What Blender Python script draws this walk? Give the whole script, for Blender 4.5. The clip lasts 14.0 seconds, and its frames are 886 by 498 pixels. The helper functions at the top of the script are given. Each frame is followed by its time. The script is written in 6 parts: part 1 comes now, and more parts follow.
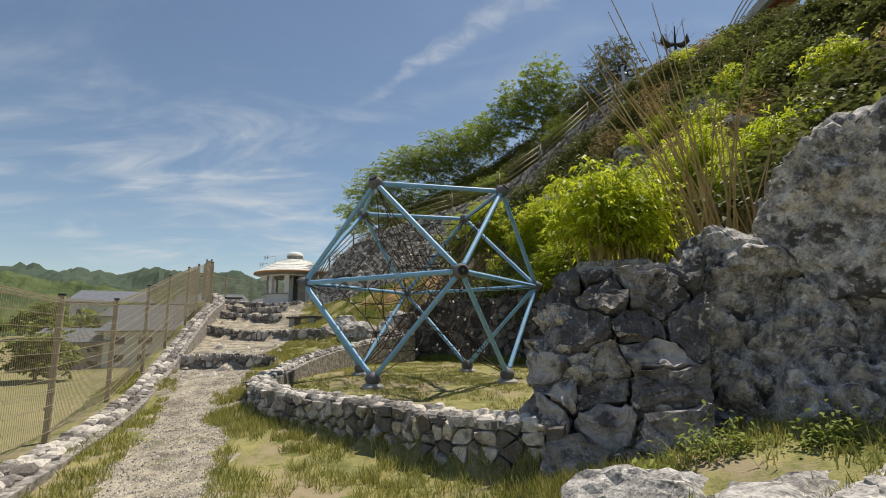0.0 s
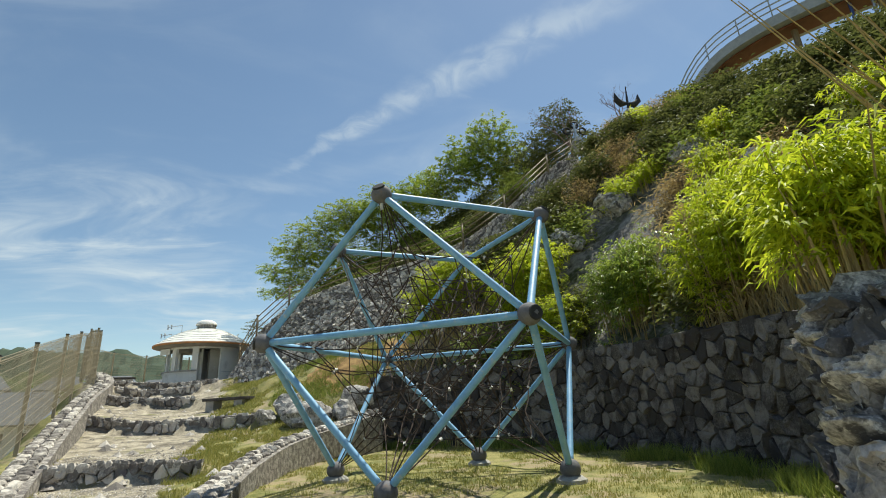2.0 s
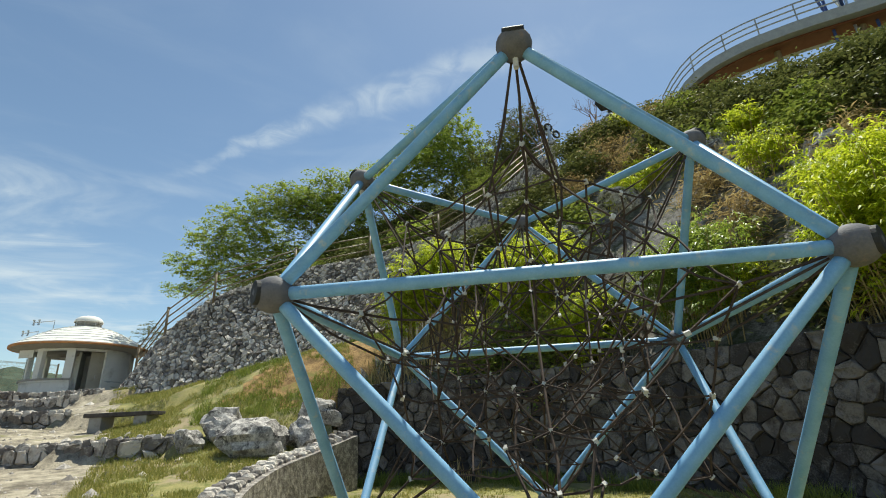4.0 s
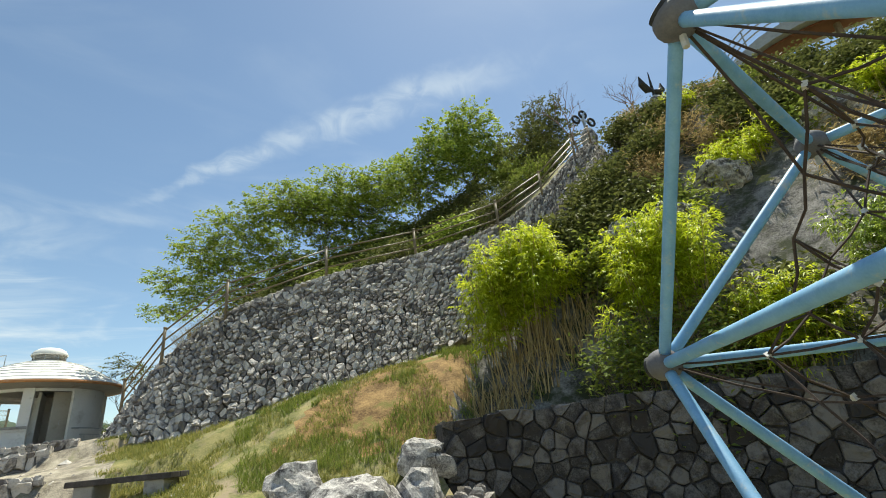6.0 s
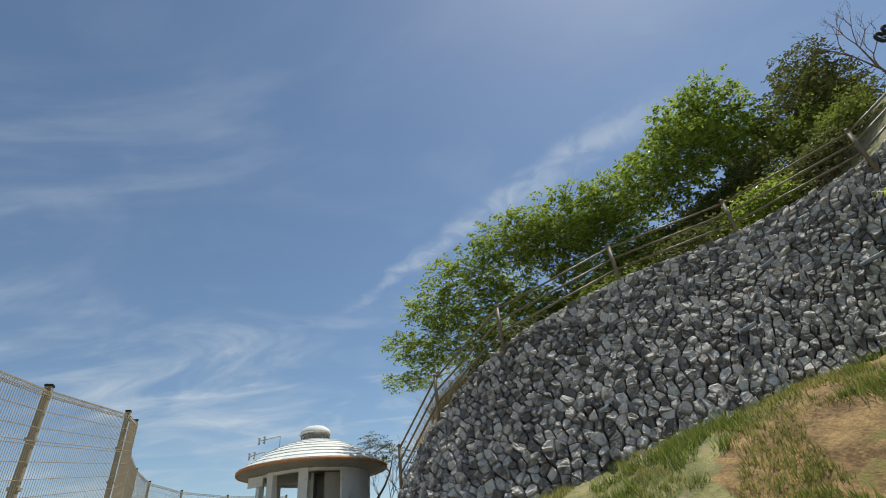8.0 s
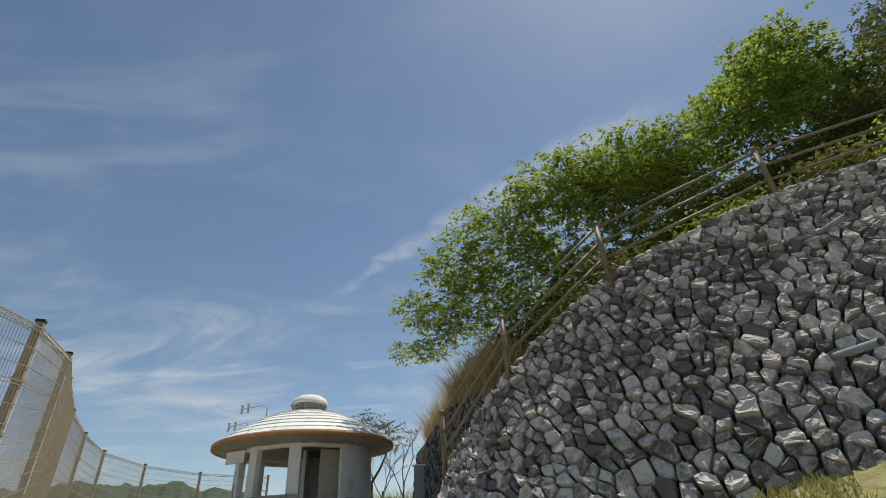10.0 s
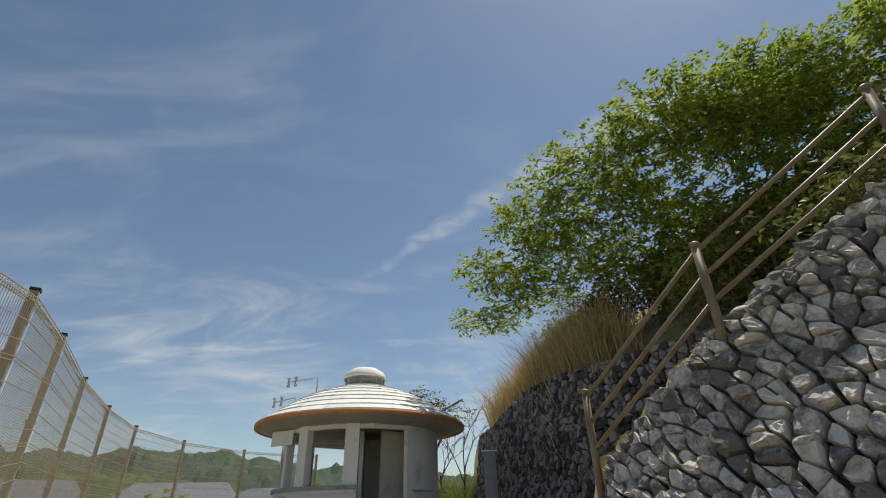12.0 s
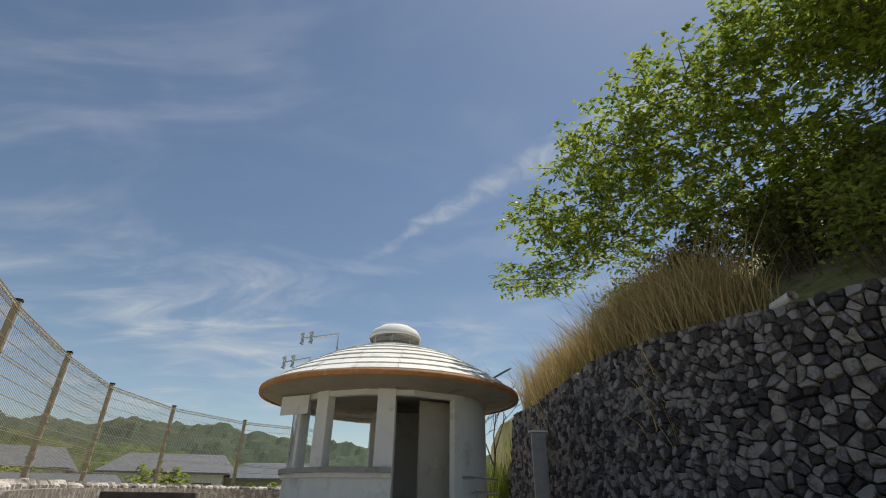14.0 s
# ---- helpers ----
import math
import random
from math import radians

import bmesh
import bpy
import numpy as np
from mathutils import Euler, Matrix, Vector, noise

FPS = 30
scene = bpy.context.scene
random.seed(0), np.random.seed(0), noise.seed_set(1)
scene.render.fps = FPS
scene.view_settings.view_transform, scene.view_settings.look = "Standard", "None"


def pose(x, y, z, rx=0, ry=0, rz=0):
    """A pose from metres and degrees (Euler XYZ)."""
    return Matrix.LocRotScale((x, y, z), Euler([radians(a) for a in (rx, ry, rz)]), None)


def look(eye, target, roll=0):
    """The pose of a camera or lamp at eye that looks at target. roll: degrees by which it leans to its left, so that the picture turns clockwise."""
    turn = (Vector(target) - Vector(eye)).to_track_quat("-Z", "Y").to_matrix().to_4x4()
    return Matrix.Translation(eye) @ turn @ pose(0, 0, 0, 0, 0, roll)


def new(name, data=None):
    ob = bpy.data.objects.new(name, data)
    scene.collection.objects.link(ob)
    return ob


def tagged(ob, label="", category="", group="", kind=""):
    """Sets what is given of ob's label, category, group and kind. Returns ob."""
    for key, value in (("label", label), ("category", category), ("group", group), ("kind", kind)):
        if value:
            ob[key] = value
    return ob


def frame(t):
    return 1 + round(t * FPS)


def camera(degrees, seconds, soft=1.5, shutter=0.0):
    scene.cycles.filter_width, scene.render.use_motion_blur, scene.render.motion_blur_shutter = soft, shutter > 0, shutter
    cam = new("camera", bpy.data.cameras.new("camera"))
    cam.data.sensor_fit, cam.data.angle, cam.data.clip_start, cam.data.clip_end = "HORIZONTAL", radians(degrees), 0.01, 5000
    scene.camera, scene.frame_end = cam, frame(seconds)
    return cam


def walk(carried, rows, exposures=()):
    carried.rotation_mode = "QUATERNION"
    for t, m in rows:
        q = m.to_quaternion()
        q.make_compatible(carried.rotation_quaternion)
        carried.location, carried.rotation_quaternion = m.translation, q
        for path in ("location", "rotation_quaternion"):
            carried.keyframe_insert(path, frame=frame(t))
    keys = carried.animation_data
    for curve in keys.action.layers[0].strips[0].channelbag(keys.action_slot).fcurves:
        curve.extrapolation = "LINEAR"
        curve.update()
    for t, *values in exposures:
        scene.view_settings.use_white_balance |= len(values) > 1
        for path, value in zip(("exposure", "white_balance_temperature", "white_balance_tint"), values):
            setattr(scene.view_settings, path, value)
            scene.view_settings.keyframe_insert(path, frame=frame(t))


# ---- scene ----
cam = camera(85.0, 14.0, soft=1.0)
# seconds, place in metres, turn in degrees
PATH = [
    (0, 0.541, 2.715, 1.783, 99.43, 0.54, 0.33),
    (0.5, 0.170, 3.418, 1.801, 100.67, 3.14, -7.55),
    (1, -0.324, 4.063, 1.843, 102.01, 0.90, -12.60),
    (1.5, -0.896, 5.088, 1.877, 105.50, 1.10, -7.87),
    (2, -1.282, 5.979, 1.858, 107.62, 3.00, -9.44),
    (2.5, -1.611, 6.885, 1.823, 107.28, 3.91, -14.39),
    (3, -2.020, 7.802, 1.871, 109.32, 1.97, -17.30),
    (3.5, -2.405, 8.835, 1.852, 109.82, 1.67, -19.19),
    (6, -4.377, 14.034, 2.374, 112.08, 5.51, -23.54),
    (6.5, -4.699, 15.008, 2.597, 118.17, 4.66, -13.35),
    (7, -5.086, 16.013, 2.641, 124.38, 8.13, 1.66),
    (7.5, -5.502, 17.219, 2.557, 123.60, 6.17, 1.64),
    (10, -7.298, 21.904, 3.006, 121.48, 3.34, -2.49),
    (10.5, -7.639, 22.730, 3.171, 120.17, 0.51, -1.19),
    (11, -7.915, 23.392, 3.579, 116.47, -0.90, 4.93),
    (11.5, -8.135, 23.990, 3.693, 117.13, 1.24, 2.28),
    (12, -8.395, 24.787, 3.717, 119.19, 1.30, 1.16),
    (12.5, -8.697, 25.547, 3.719, 119.87, -0.50, 0.06),
    (13, -8.986, 26.286, 3.917, 117.61, 0.92, 3.06),
    (13.5, -9.228, 27.099, 3.968, 118.93, -1.70, 3.92),
    (14, -9.653, 27.757, 3.967, 117.32, -0.67, 0.35),
]
walk(cam, [(t, pose(*p)) for t, *p in PATH],
     [(0, 0.0, 6950, 8), (0.8, 0.20, 6700, 0), (3.5, 0.28, 6700, 0), (6.0, 0.48, 6800, 0), (6.6, 0.41, 6700, 0), (7.2, 0.08, 6400, 2), (10, -0.1, 6750, 6), (14, -0.12, 6950, 8)])

# ---- world, sun ----
SUN_EL, SUN_AZ = radians(66), radians(44)      # azimuth clockwise from +y
world = bpy.data.worlds.new("world")
scene.world = world
world.use_nodes = True
wt = world.node_tree
wt.nodes.clear()


def wnode(kind, **kw):
    n = wt.nodes.new(kind)
    for key, value in kw.items():
        n.inputs[key].default_value = value
    return n


w_out, w_bg = wt.nodes.new("ShaderNodeOutputWorld"), wnode("ShaderNodeBackground", Strength=0.105)
w_sky = wt.nodes.new("ShaderNodeTexSky")
w_sky.sky_type, w_sky.sun_disc = "NISHITA", False
w_sky.sun_elevation, w_sky.sun_rotation = SUN_EL, SUN_AZ
w_sky.air_density, w_sky.dust_density, w_sky.ozone_density = 1.0, 0.25, 1.2
# thin cirrus drawn out on a high flat layer
w_tc = wt.nodes.new("ShaderNodeTexCoord")
w_sep = wt.nodes.new("ShaderNodeSeparateXYZ")
wt.links.new(w_tc.outputs["Generated"], w_sep.inputs[0])


def wmath(op, a, b=None):
    n = wt.nodes.new("ShaderNodeMath")
    n.operation = op
    for i, v in enumerate((a, b)):
        if v is None:
            continue
        if isinstance(v, (int, float)):
            n.inputs[i].default_value = v
        else:
            wt.links.new(v, n.inputs[i])
    return n.outputs[0]


w_h = wmath("ADD", wmath("MAXIMUM", w_sep.outputs[2], 0.0), 0.12)
w_px, w_py = wmath("DIVIDE", w_sep.outputs[0], w_h), wmath("DIVIDE", w_sep.outputs[1], w_h)
w_com = wt.nodes.new("ShaderNodeCombineXYZ")
wt.links.new(w_px, w_com.inputs[0]), wt.links.new(w_py, w_com.inputs[1])


def cirrus(turn, stretch, scale, seed, low, high, detail=8.0, warp=0.9):
    m = wt.nodes.new("ShaderNodeMapping")
    m.inputs["Rotation"].default_value = (0, 0, radians(turn))
    m.inputs["Scale"].default_value = (1.0, stretch, 1.0)
    m.inputs["Location"].default_value = (seed, seed * 0.7, seed * 0.3)
    wt.links.new(w_com.outputs[0], m.inputs[0])
    n = wnode("ShaderNodeTexNoise", Scale=scale, Detail=detail, Roughness=0.55, Distortion=warp)
    wt.links.new(m.outputs[0], n.inputs["Vector"])
    r = wnode("ShaderNodeMapRange", **{"From Min": low, "From Max": high})
    r.interpolation_type = "SMOOTHSTEP"
    wt.links.new(n.outputs[0], r.inputs[0])
    return r.outputs[0]


w_a = cirrus(-118, 2.6, 1.0, 5.3, 0.47, 0.84, 9.0, 1.3)
w_b = cirrus(-100, 1.5, 1.3, 7.7, 0.46, 0.84, 9.0, 1.0)
w_c = cirrus(20, 1.2, 0.5, 4.3, 0.36, 0.62, 4.0, 0.2)
w_cl = wmath("MINIMUM", wmath("MULTIPLY", wmath("ADD", w_a, w_b), wmath("ADD", wmath("MULTIPLY", w_c, 0.8), 0.14)), 0.68)
w_cl = wmath("MULTIPLY", w_cl, wmath("MAXIMUM", wmath("SUBTRACT", 1.3, wmath("MULTIPLY", w_sep.outputs[2], 1.35)), 0.2))


def wrange(value, f0, f1, t0=0.0, t1=1.0):
    r = wnode("ShaderNodeMapRange", **{"From Min": f0, "From Max": f1, "To Min": t0, "To Max": t1})
    r.interpolation_type = "SMOOTHSTEP"
    wt.links.new(value, r.inputs["Value"])
    return r.outputs[0]


# one long feathered streak of cirrus rising over the hill
w_wob = wnode("ShaderNodeTexNoise", Scale=5.0, Detail=7.0, Roughness=0.6, Distortion=0.6)
wt.links.new(w_com.outputs[0], w_wob.inputs["Vector"])
w_along = wmath("SUBTRACT", wmath("MULTIPLY", w_px, 0.726), wmath("MULTIPLY", w_py, 0.688))
w_off = wmath("SUBTRACT", wmath("ADD", wmath("MULTIPLY", w_px, 0.688), wmath("MULTIPLY", w_py, 0.726)), 0.955)
w_off = wmath("ADD", w_off, wmath("MULTIPLY", wmath("SUBTRACT", w_wob.outputs[0], 0.5), 0.16))
w_wide = wrange(w_along, -1.2, -0.5, 0.035, 0.095)
w_band = wrange(wmath("DIVIDE", wmath("ABSOLUTE", w_off), w_wide), 0.0, 1.0, 1.0, 0.0)
w_ends = wmath("MULTIPLY", wrange(w_along, -1.45, -0.95), wrange(w_along, -0.3, 0.08, 1.0, 0.0))
w_fibre = cirrus(-44, 1.0, 9.0, 2.1, 0.30, 0.68, 8.0, 1.2)
w_streak = wmath("MULTIPLY", wmath("MULTIPLY", w_band, w_ends), wmath("ADD", wmath("MULTIPLY", w_fibre, 0.34), 0.10))
w_cl = wmath("MINIMUM", wmath("ADD", w_cl, w_streak), 0.7)
w_mix = wt.nodes.new("ShaderNodeMix")
w_mix.data_type = "RGBA"
wt.links.new(w_cl, w_mix.inputs["Factor"])
wt.links.new(w_sky.outputs[0], w_mix.inputs["A"])
w_mix.inputs["B"].default_value = (5.8, 6.3, 7.0, 1)
wt.links.new(w_mix.outputs["Result"], w_bg.inputs[0])
wt.links.new(w_bg.outputs[0], w_out.inputs[0])

sun = new("sun", bpy.data.lights.new("sun", "SUN"))
sun.data.energy, sun.data.angle, sun.data.color = 5.0, radians(0.5), (1.0, 0.95, 0.87)
sun_dir = Vector((math.sin(SUN_AZ) * math.cos(SUN_EL), math.cos(SUN_AZ) * math.cos(SUN_EL), math.sin(SUN_EL)))
sun.matrix_world = look((30, 30, 60), Vector((30, 30, 60)) - sun_dir)
scene.view_settings.exposure = 0.0

# ---- materials ----
def surface(name, dark, light, scale=6.0, rough=0.9, bump=0.3, fine=60.0, metal=0.0, vary=0.0, stain=None, spec=0.3, island=False, sub=0.0, rust=None, lo=0.3, hi=0.7):
    """Two scales of noise between two colours, bumps, and a change from piece to piece."""
    m = bpy.data.materials.new(name)
    m.use_nodes = True
    nt = m.node_tree
    b = nt.nodes["Principled BSDF"]
    tc = nt.nodes.new("ShaderNodeTexCoord")

    def noise_node(sc, det=5.0, ro=0.6):
        n = nt.nodes.new("ShaderNodeTexNoise")
        n.inputs["Scale"].default_value, n.inputs["Detail"].default_value, n.inputs["Roughness"].default_value = sc, det, ro
        nt.links.new(tc.outputs["Object"], n.inputs["Vector"])
        return n.outputs[0]

    def calc(op, x, y):
        n = nt.nodes.new("ShaderNodeMath")
        n.operation = op
        for i, v in enumerate((x, y)):
            if isinstance(v, (int, float)):
                n.inputs[i].default_value = v
            else:
                nt.links.new(v, n.inputs[i])
        return n.outputs[0]

    big, small = noise_node(scale), noise_node(fine, 3.0)
    fac = calc("ADD", calc("MULTIPLY", big, 0.65), calc("MULTIPLY", small, 0.35))
    if vary:
        if island:
            src = nt.nodes.new("ShaderNodeNewGeometry").outputs["Random Per Island"]
        else:
            src = nt.nodes.new("ShaderNodeObjectInfo").outputs["Random"]
        fac = calc("ADD", fac, calc("MULTIPLY", calc("SUBTRACT", src, 0.5), vary))
    ramp = nt.nodes.new("ShaderNodeValToRGB")
    ramp.color_ramp.elements[0].position, ramp.color_ramp.elements[1].position = lo, hi
    ramp.color_ramp.elements[0].color, ramp.color_ramp.elements[1].color = (*dark, 1), (*light, 1)
    nt.links.new(fac, ramp.inputs[0])
    col = ramp.outputs[0]
    for tone, sc, lo, hi in ([stain] if stain else []) + ([rust] if rust else []):
        r = nt.nodes.new("ShaderNodeMapRange")
        r.inputs["From Min"].default_value, r.inputs["From Max"].default_value = lo, hi
        nt.links.new(noise_node(sc, 6.0, 0.65), r.inputs[0])
        mx = nt.nodes.new("ShaderNodeMix")
        mx.data_type = "RGBA"
        nt.links.new(r.outputs[0], mx.inputs["Factor"]), nt.links.new(col, mx.inputs["A"])
        mx.inputs["B"].default_value = (*tone, 1)
        col = mx.outputs["Result"]
    nt.links.new(col, b.inputs["Base Color"])
    b.inputs["Roughness"].default_value, b.inputs["Metallic"].default_value = rough, metal
    b.inputs["Specular IOR Level"].default_value = spec
    if bump:
        bn = nt.nodes.new("ShaderNodeBump")
        bn.inputs["Strength"].default_value, bn.inputs["Distance"].default_value = bump, 0.03
        nt.links.new(fac, bn.inputs["Height"])
        nt.links.new(bn.outputs[0], b.inputs["Normal"])
    if sub:
        tr = nt.nodes.new("ShaderNodeBsdfTranslucent")
        nt.links.new(col, tr.inputs[0])
        ms = nt.nodes.new("ShaderNodeMixShader")
        ms.inputs[0].default_value = sub
        nt.links.new(b.outputs[0], ms.inputs[1]), nt.links.new(tr.outputs[0], ms.inputs[2])
        nt.links.new(ms.outputs[0], nt.nodes["Material Output"].inputs[0])
    return m


M_GRASS = surface("grass_ground", (0.10, 0.115, 0.03), (0.36, 0.31, 0.13), 2.4, 0.95, 1.0, 40, stain=((0.30, 0.24, 0.15), 0.9, 0.5, 0.60), rust=((0.12, 0.14, 0.035), 3.5, 0.54, 0.66), lo=0.36, hi=0.64)
M_GRAVEL = surface("gravel", (0.13, 0.11, 0.085), (0.50, 0.44, 0.34), 3.0, 0.95, 1.0, 60, lo=0.40, hi=0.62, stain=((0.20, 0.19, 0.09), 1.3, 0.56, 0.68))
M_EARTH = surface("bare_earth", (0.13, 0.075, 0.03), (0.46, 0.29, 0.12), 3.4, 0.95, 1.0, 26, lo=0.38, hi=0.64, stain=((0.20, 0.18, 0.05), 1.6, 0.54, 0.64))
M_ROCK = surface("grey_rock", (0.16, 0.148, 0.143), (0.64, 0.60, 0.56), 7.0, 0.9, 1.0, 40, stain=((0.085, 0.078, 0.076), 3.2, 0.52, 0.60), rust=((0.70, 0.66, 0.61), 11.0, 0.57, 0.66), lo=0.40, hi=0.62)
M_STONE = surface("wall_stone", (0.165, 0.148, 0.135), (0.61, 0.56, 0.505), 9.0, 0.9, 1.0, 34, vary=0.42, stain=((0.10, 0.085, 0.09), 3.0, 0.55, 0.72), lo=0.38, hi=0.64)
M_STONES = surface("wall_stone_joined", (0.165, 0.148, 0.135), (0.61, 0.56, 0.505), 9.0, 0.9, 1.0, 34, vary=0.42, island=True, stain=((0.10, 0.085, 0.09), 3.0, 0.55, 0.72), lo=0.38, hi=0.64)
# wall stone darkened: the retaining wall's shade is put into its colour
M_STONE2 = surface("shaded_wall_stone", (0.052, 0.046, 0.044), (0.215, 0.195, 0.185), 5.0, 0.9, 0.8, 40, vary=0.45, stain=((0.05, 0.04, 0.038), 3.0, 0.5, 0.7), lo=0.38, hi=0.64)
M_STONES2 = surface("shaded_wall_stone_joined", (0.052, 0.046, 0.044), (0.215, 0.195, 0.185), 5.0, 0.9, 0.8, 40, vary=0.45, island=True, stain=((0.05, 0.04, 0.038), 3.0, 0.5, 0.7), lo=0.38, hi=0.64)
# same stone as the slope wall, with the far wall's deep shade in the colour
M_STONE3 = surface("far_shaded_stone", (0.06, 0.053, 0.055), (0.28, 0.255, 0.245), 6.0, 0.9, 1.0, 28, vary=0.45, lo=0.38, hi=0.64)
M_STONES3 = surface("far_shaded_stone_joined", (0.06, 0.053, 0.055), (0.28, 0.255, 0.245), 6.0, 0.9, 1.0, 28, vary=0.45, island=True, lo=0.38, hi=0.64)
M_ROCKP = surface("rock_block", (0.105, 0.097, 0.094), (0.46, 0.425, 0.40), 6.0, 0.9, 1.0, 36, vary=0.35, stain=((0.105, 0.095, 0.094), 3.0, 0.5, 0.64), rust=((0.55, 0.52, 0.49), 9.0, 0.58, 0.70), lo=0.38, hi=0.64)
M_ROCKS = surface("rock_block_joined", (0.10, 0.092, 0.09), (0.60, 0.56, 0.53), 6.0, 0.9, 1.0, 36, vary=0.35, island=True, stain=((0.07, 0.06, 0.06), 3.0, 0.5, 0.64), rust=((0.55, 0.52, 0.49), 9.0, 0.58, 0.70), lo=0.38, hi=0.64)
# hillside rock, darker than grey_rock because its shade is painted in
M_CLIFF = surface("shaded_hill_rock", (0.06, 0.054, 0.05), (0.32, 0.295, 0.27), 3.0, 0.95, 1.0, 24, stain=((0.05, 0.055, 0.025), 1.4, 0.48, 0.62), lo=0.38, hi=0.64)
M_CORE = surface("wall_core", (0.05, 0.048, 0.05), (0.12, 0.11, 0.11), 8, 0.95, 0.6, 40)
M_BLUE = surface("blue_paint", (0.15, 0.34, 0.56), (0.27, 0.50, 0.72), 5, 0.5, 0.1, 70, stain=((0.42, 0.50, 0.54), 9, 0.58, 0.72), spec=0.5)
M_BALL = surface("grey_rubber", (0.10, 0.10, 0.11), (0.20, 0.19, 0.20), 7, 0.75, 0.25, 60, stain=((0.24, 0.17, 0.13), 6, 0.58, 0.75))
M_DARK = surface("black_rubber", (0.02, 0.02, 0.022), (0.05, 0.05, 0.05), 12, 0.7, 0.2, 60)
M_ROPE = surface("dark_rope", (0.035, 0.025, 0.022), (0.10, 0.07, 0.055), 8, 0.9, 0.3, 90)
M_CLAMP = surface("worn_clamp", (0.45, 0.43, 0.40), (0.72, 0.70, 0.66), 20, 0.5, 0.1, 60)
M_FENCE = surface("beige_fence_paint", (0.27, 0.22, 0.15), (0.42, 0.36, 0.26), 6, 0.55, 0.1, 60, stain=((0.20, 0.13, 0.08), 12, 0.62, 0.75))
M_RAIL = surface("brown_rail_paint", (0.15, 0.11, 0.065), (0.27, 0.215, 0.14), 5, 0.5, 0.1, 60, stain=((0.16, 0.09, 0.05), 9, 0.6, 0.75))
M_WHITE = surface("white_plaster", (0.70, 0.69, 0.66), (0.84, 0.83, 0.80), 1.4, 0.85, 0.15, 40, stain=((0.46, 0.44, 0.40), 2.2, 0.55, 0.8))
M_SHINGLE = surface("white_shingle", (0.66, 0.65, 0.61), (0.84, 0.83, 0.79), 2, 0.75, 0.2, 40, vary=0.25, stain=((0.52, 0.50, 0.44), 3, 0.55, 0.8))
M_RUST = surface("rusty_trim", (0.42, 0.15, 0.05), (0.62, 0.34, 0.15), 2.5, 0.7, 0.3, 40, stain=((0.66, 0.55, 0.42), 3, 0.6, 0.75))
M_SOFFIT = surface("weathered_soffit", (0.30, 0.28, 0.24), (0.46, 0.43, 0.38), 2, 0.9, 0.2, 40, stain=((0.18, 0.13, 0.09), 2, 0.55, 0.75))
M_DOOR = surface("beige_door_paint", (0.40, 0.37, 0.31), (0.54, 0.51, 0.44), 2, 0.6, 0.1, 40, stain=((0.34, 0.30, 0.24), 2.5, 0.56, 0.75))
M_CONC = surface("concrete", (0.26, 0.25, 0.23), (0.45, 0.43, 0.40), 3, 0.9, 0.3, 50, stain=((0.16, 0.15, 0.13), 4, 0.55, 0.75))
M_DARKWOOD = surface("weathered_bench", (0.045, 0.038, 0.036), (0.12, 0.105, 0.098), 4, 0.85, 0.4, 60, lo=0.36, hi=0.64)
M_STEEL = surface("galvanised_steel", (0.45, 0.46, 0.47), (0.62, 0.63, 0.64), 9, 0.35, 0.05, 60, metal=0.8)
M_BARK = surface("bark", (0.08, 0.06, 0.045), (0.20, 0.16, 0.125), 5, 0.95, 0.6, 40)
M_TWIG = surface("reddish_twig", (0.16, 0.10, 0.075), (0.34, 0.24, 0.19), 5, 0.9, 0.2, 40)
M_LEAF = surface("tree_leaf", (0.15, 0.22, 0.028), (0.40, 0.47, 0.085), 0.9, 0.4, 0, 9, vary=0.6, island=True, sub=0.5)
M_LEAF2 = surface("dull_leaf", (0.08, 0.095, 0.028), (0.21, 0.22, 0.07), 0.9, 0.6, 0, 9, vary=0.5, island=True, sub=0.3)
M_BAMBOO = surface("bamboo_leaf", (0.31, 0.39, 0.02), (0.68, 0.71, 0.06), 0.9, 0.5, 0, 7, vary=0.6, island=True, sub=0.55)
M_STRAW = surface("dry_straw", (0.32, 0.23, 0.10), (0.58, 0.45, 0.22), 2, 0.9, 0, 9, vary=0.6, island=True, sub=0.25)
M_BLADE = surface("grass_blade", (0.22, 0.24, 0.05), (0.48, 0.43, 0.15), 1.3, 0.7, 0, 9, vary=0.6, island=True, sub=0.3)
M_WEED = surface("weed_leaf", (0.15, 0.20, 0.035), (0.33, 0.37, 0.08), 1.3, 0.7, 0, 9, vary=0.5, island=True, sub=0.3)
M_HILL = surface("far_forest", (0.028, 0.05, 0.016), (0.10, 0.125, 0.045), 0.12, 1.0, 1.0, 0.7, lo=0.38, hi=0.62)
# distance haze is mixed into this paler, bluer green
M_FAR = surface("hazed_forest", (0.045, 0.07, 0.05), (0.09, 0.115, 0.078), 0.03, 1.0, 0.8, 0.3)
M_FIELD = surface("valley_field", (0.16, 0.17, 0.06), (0.36, 0.29, 0.16), 0.12, 0.95, 0.3, 1.5)
M_ROOF = surface("grey_tile_roof", (0.10, 0.11, 0.13), (0.20, 0.21, 0.23), 2, 0.6, 0.3, 30)
M_HOUSE = surface("pale_house_wall", (0.76, 0.75, 0.73), (0.86, 0.85, 0.83), 1, 0.9, 0.1, 20)
M_GLASSD = surface("dark_window", (0.03, 0.035, 0.04), (0.06, 0.07, 0.08), 3, 0.15, 0, 20, spec=0.6)
M_ORANGE = surface("orange_steel", (0.12, 0.04, 0.022), (0.19, 0.075, 0.04), 3, 0.6, 0.1, 40)
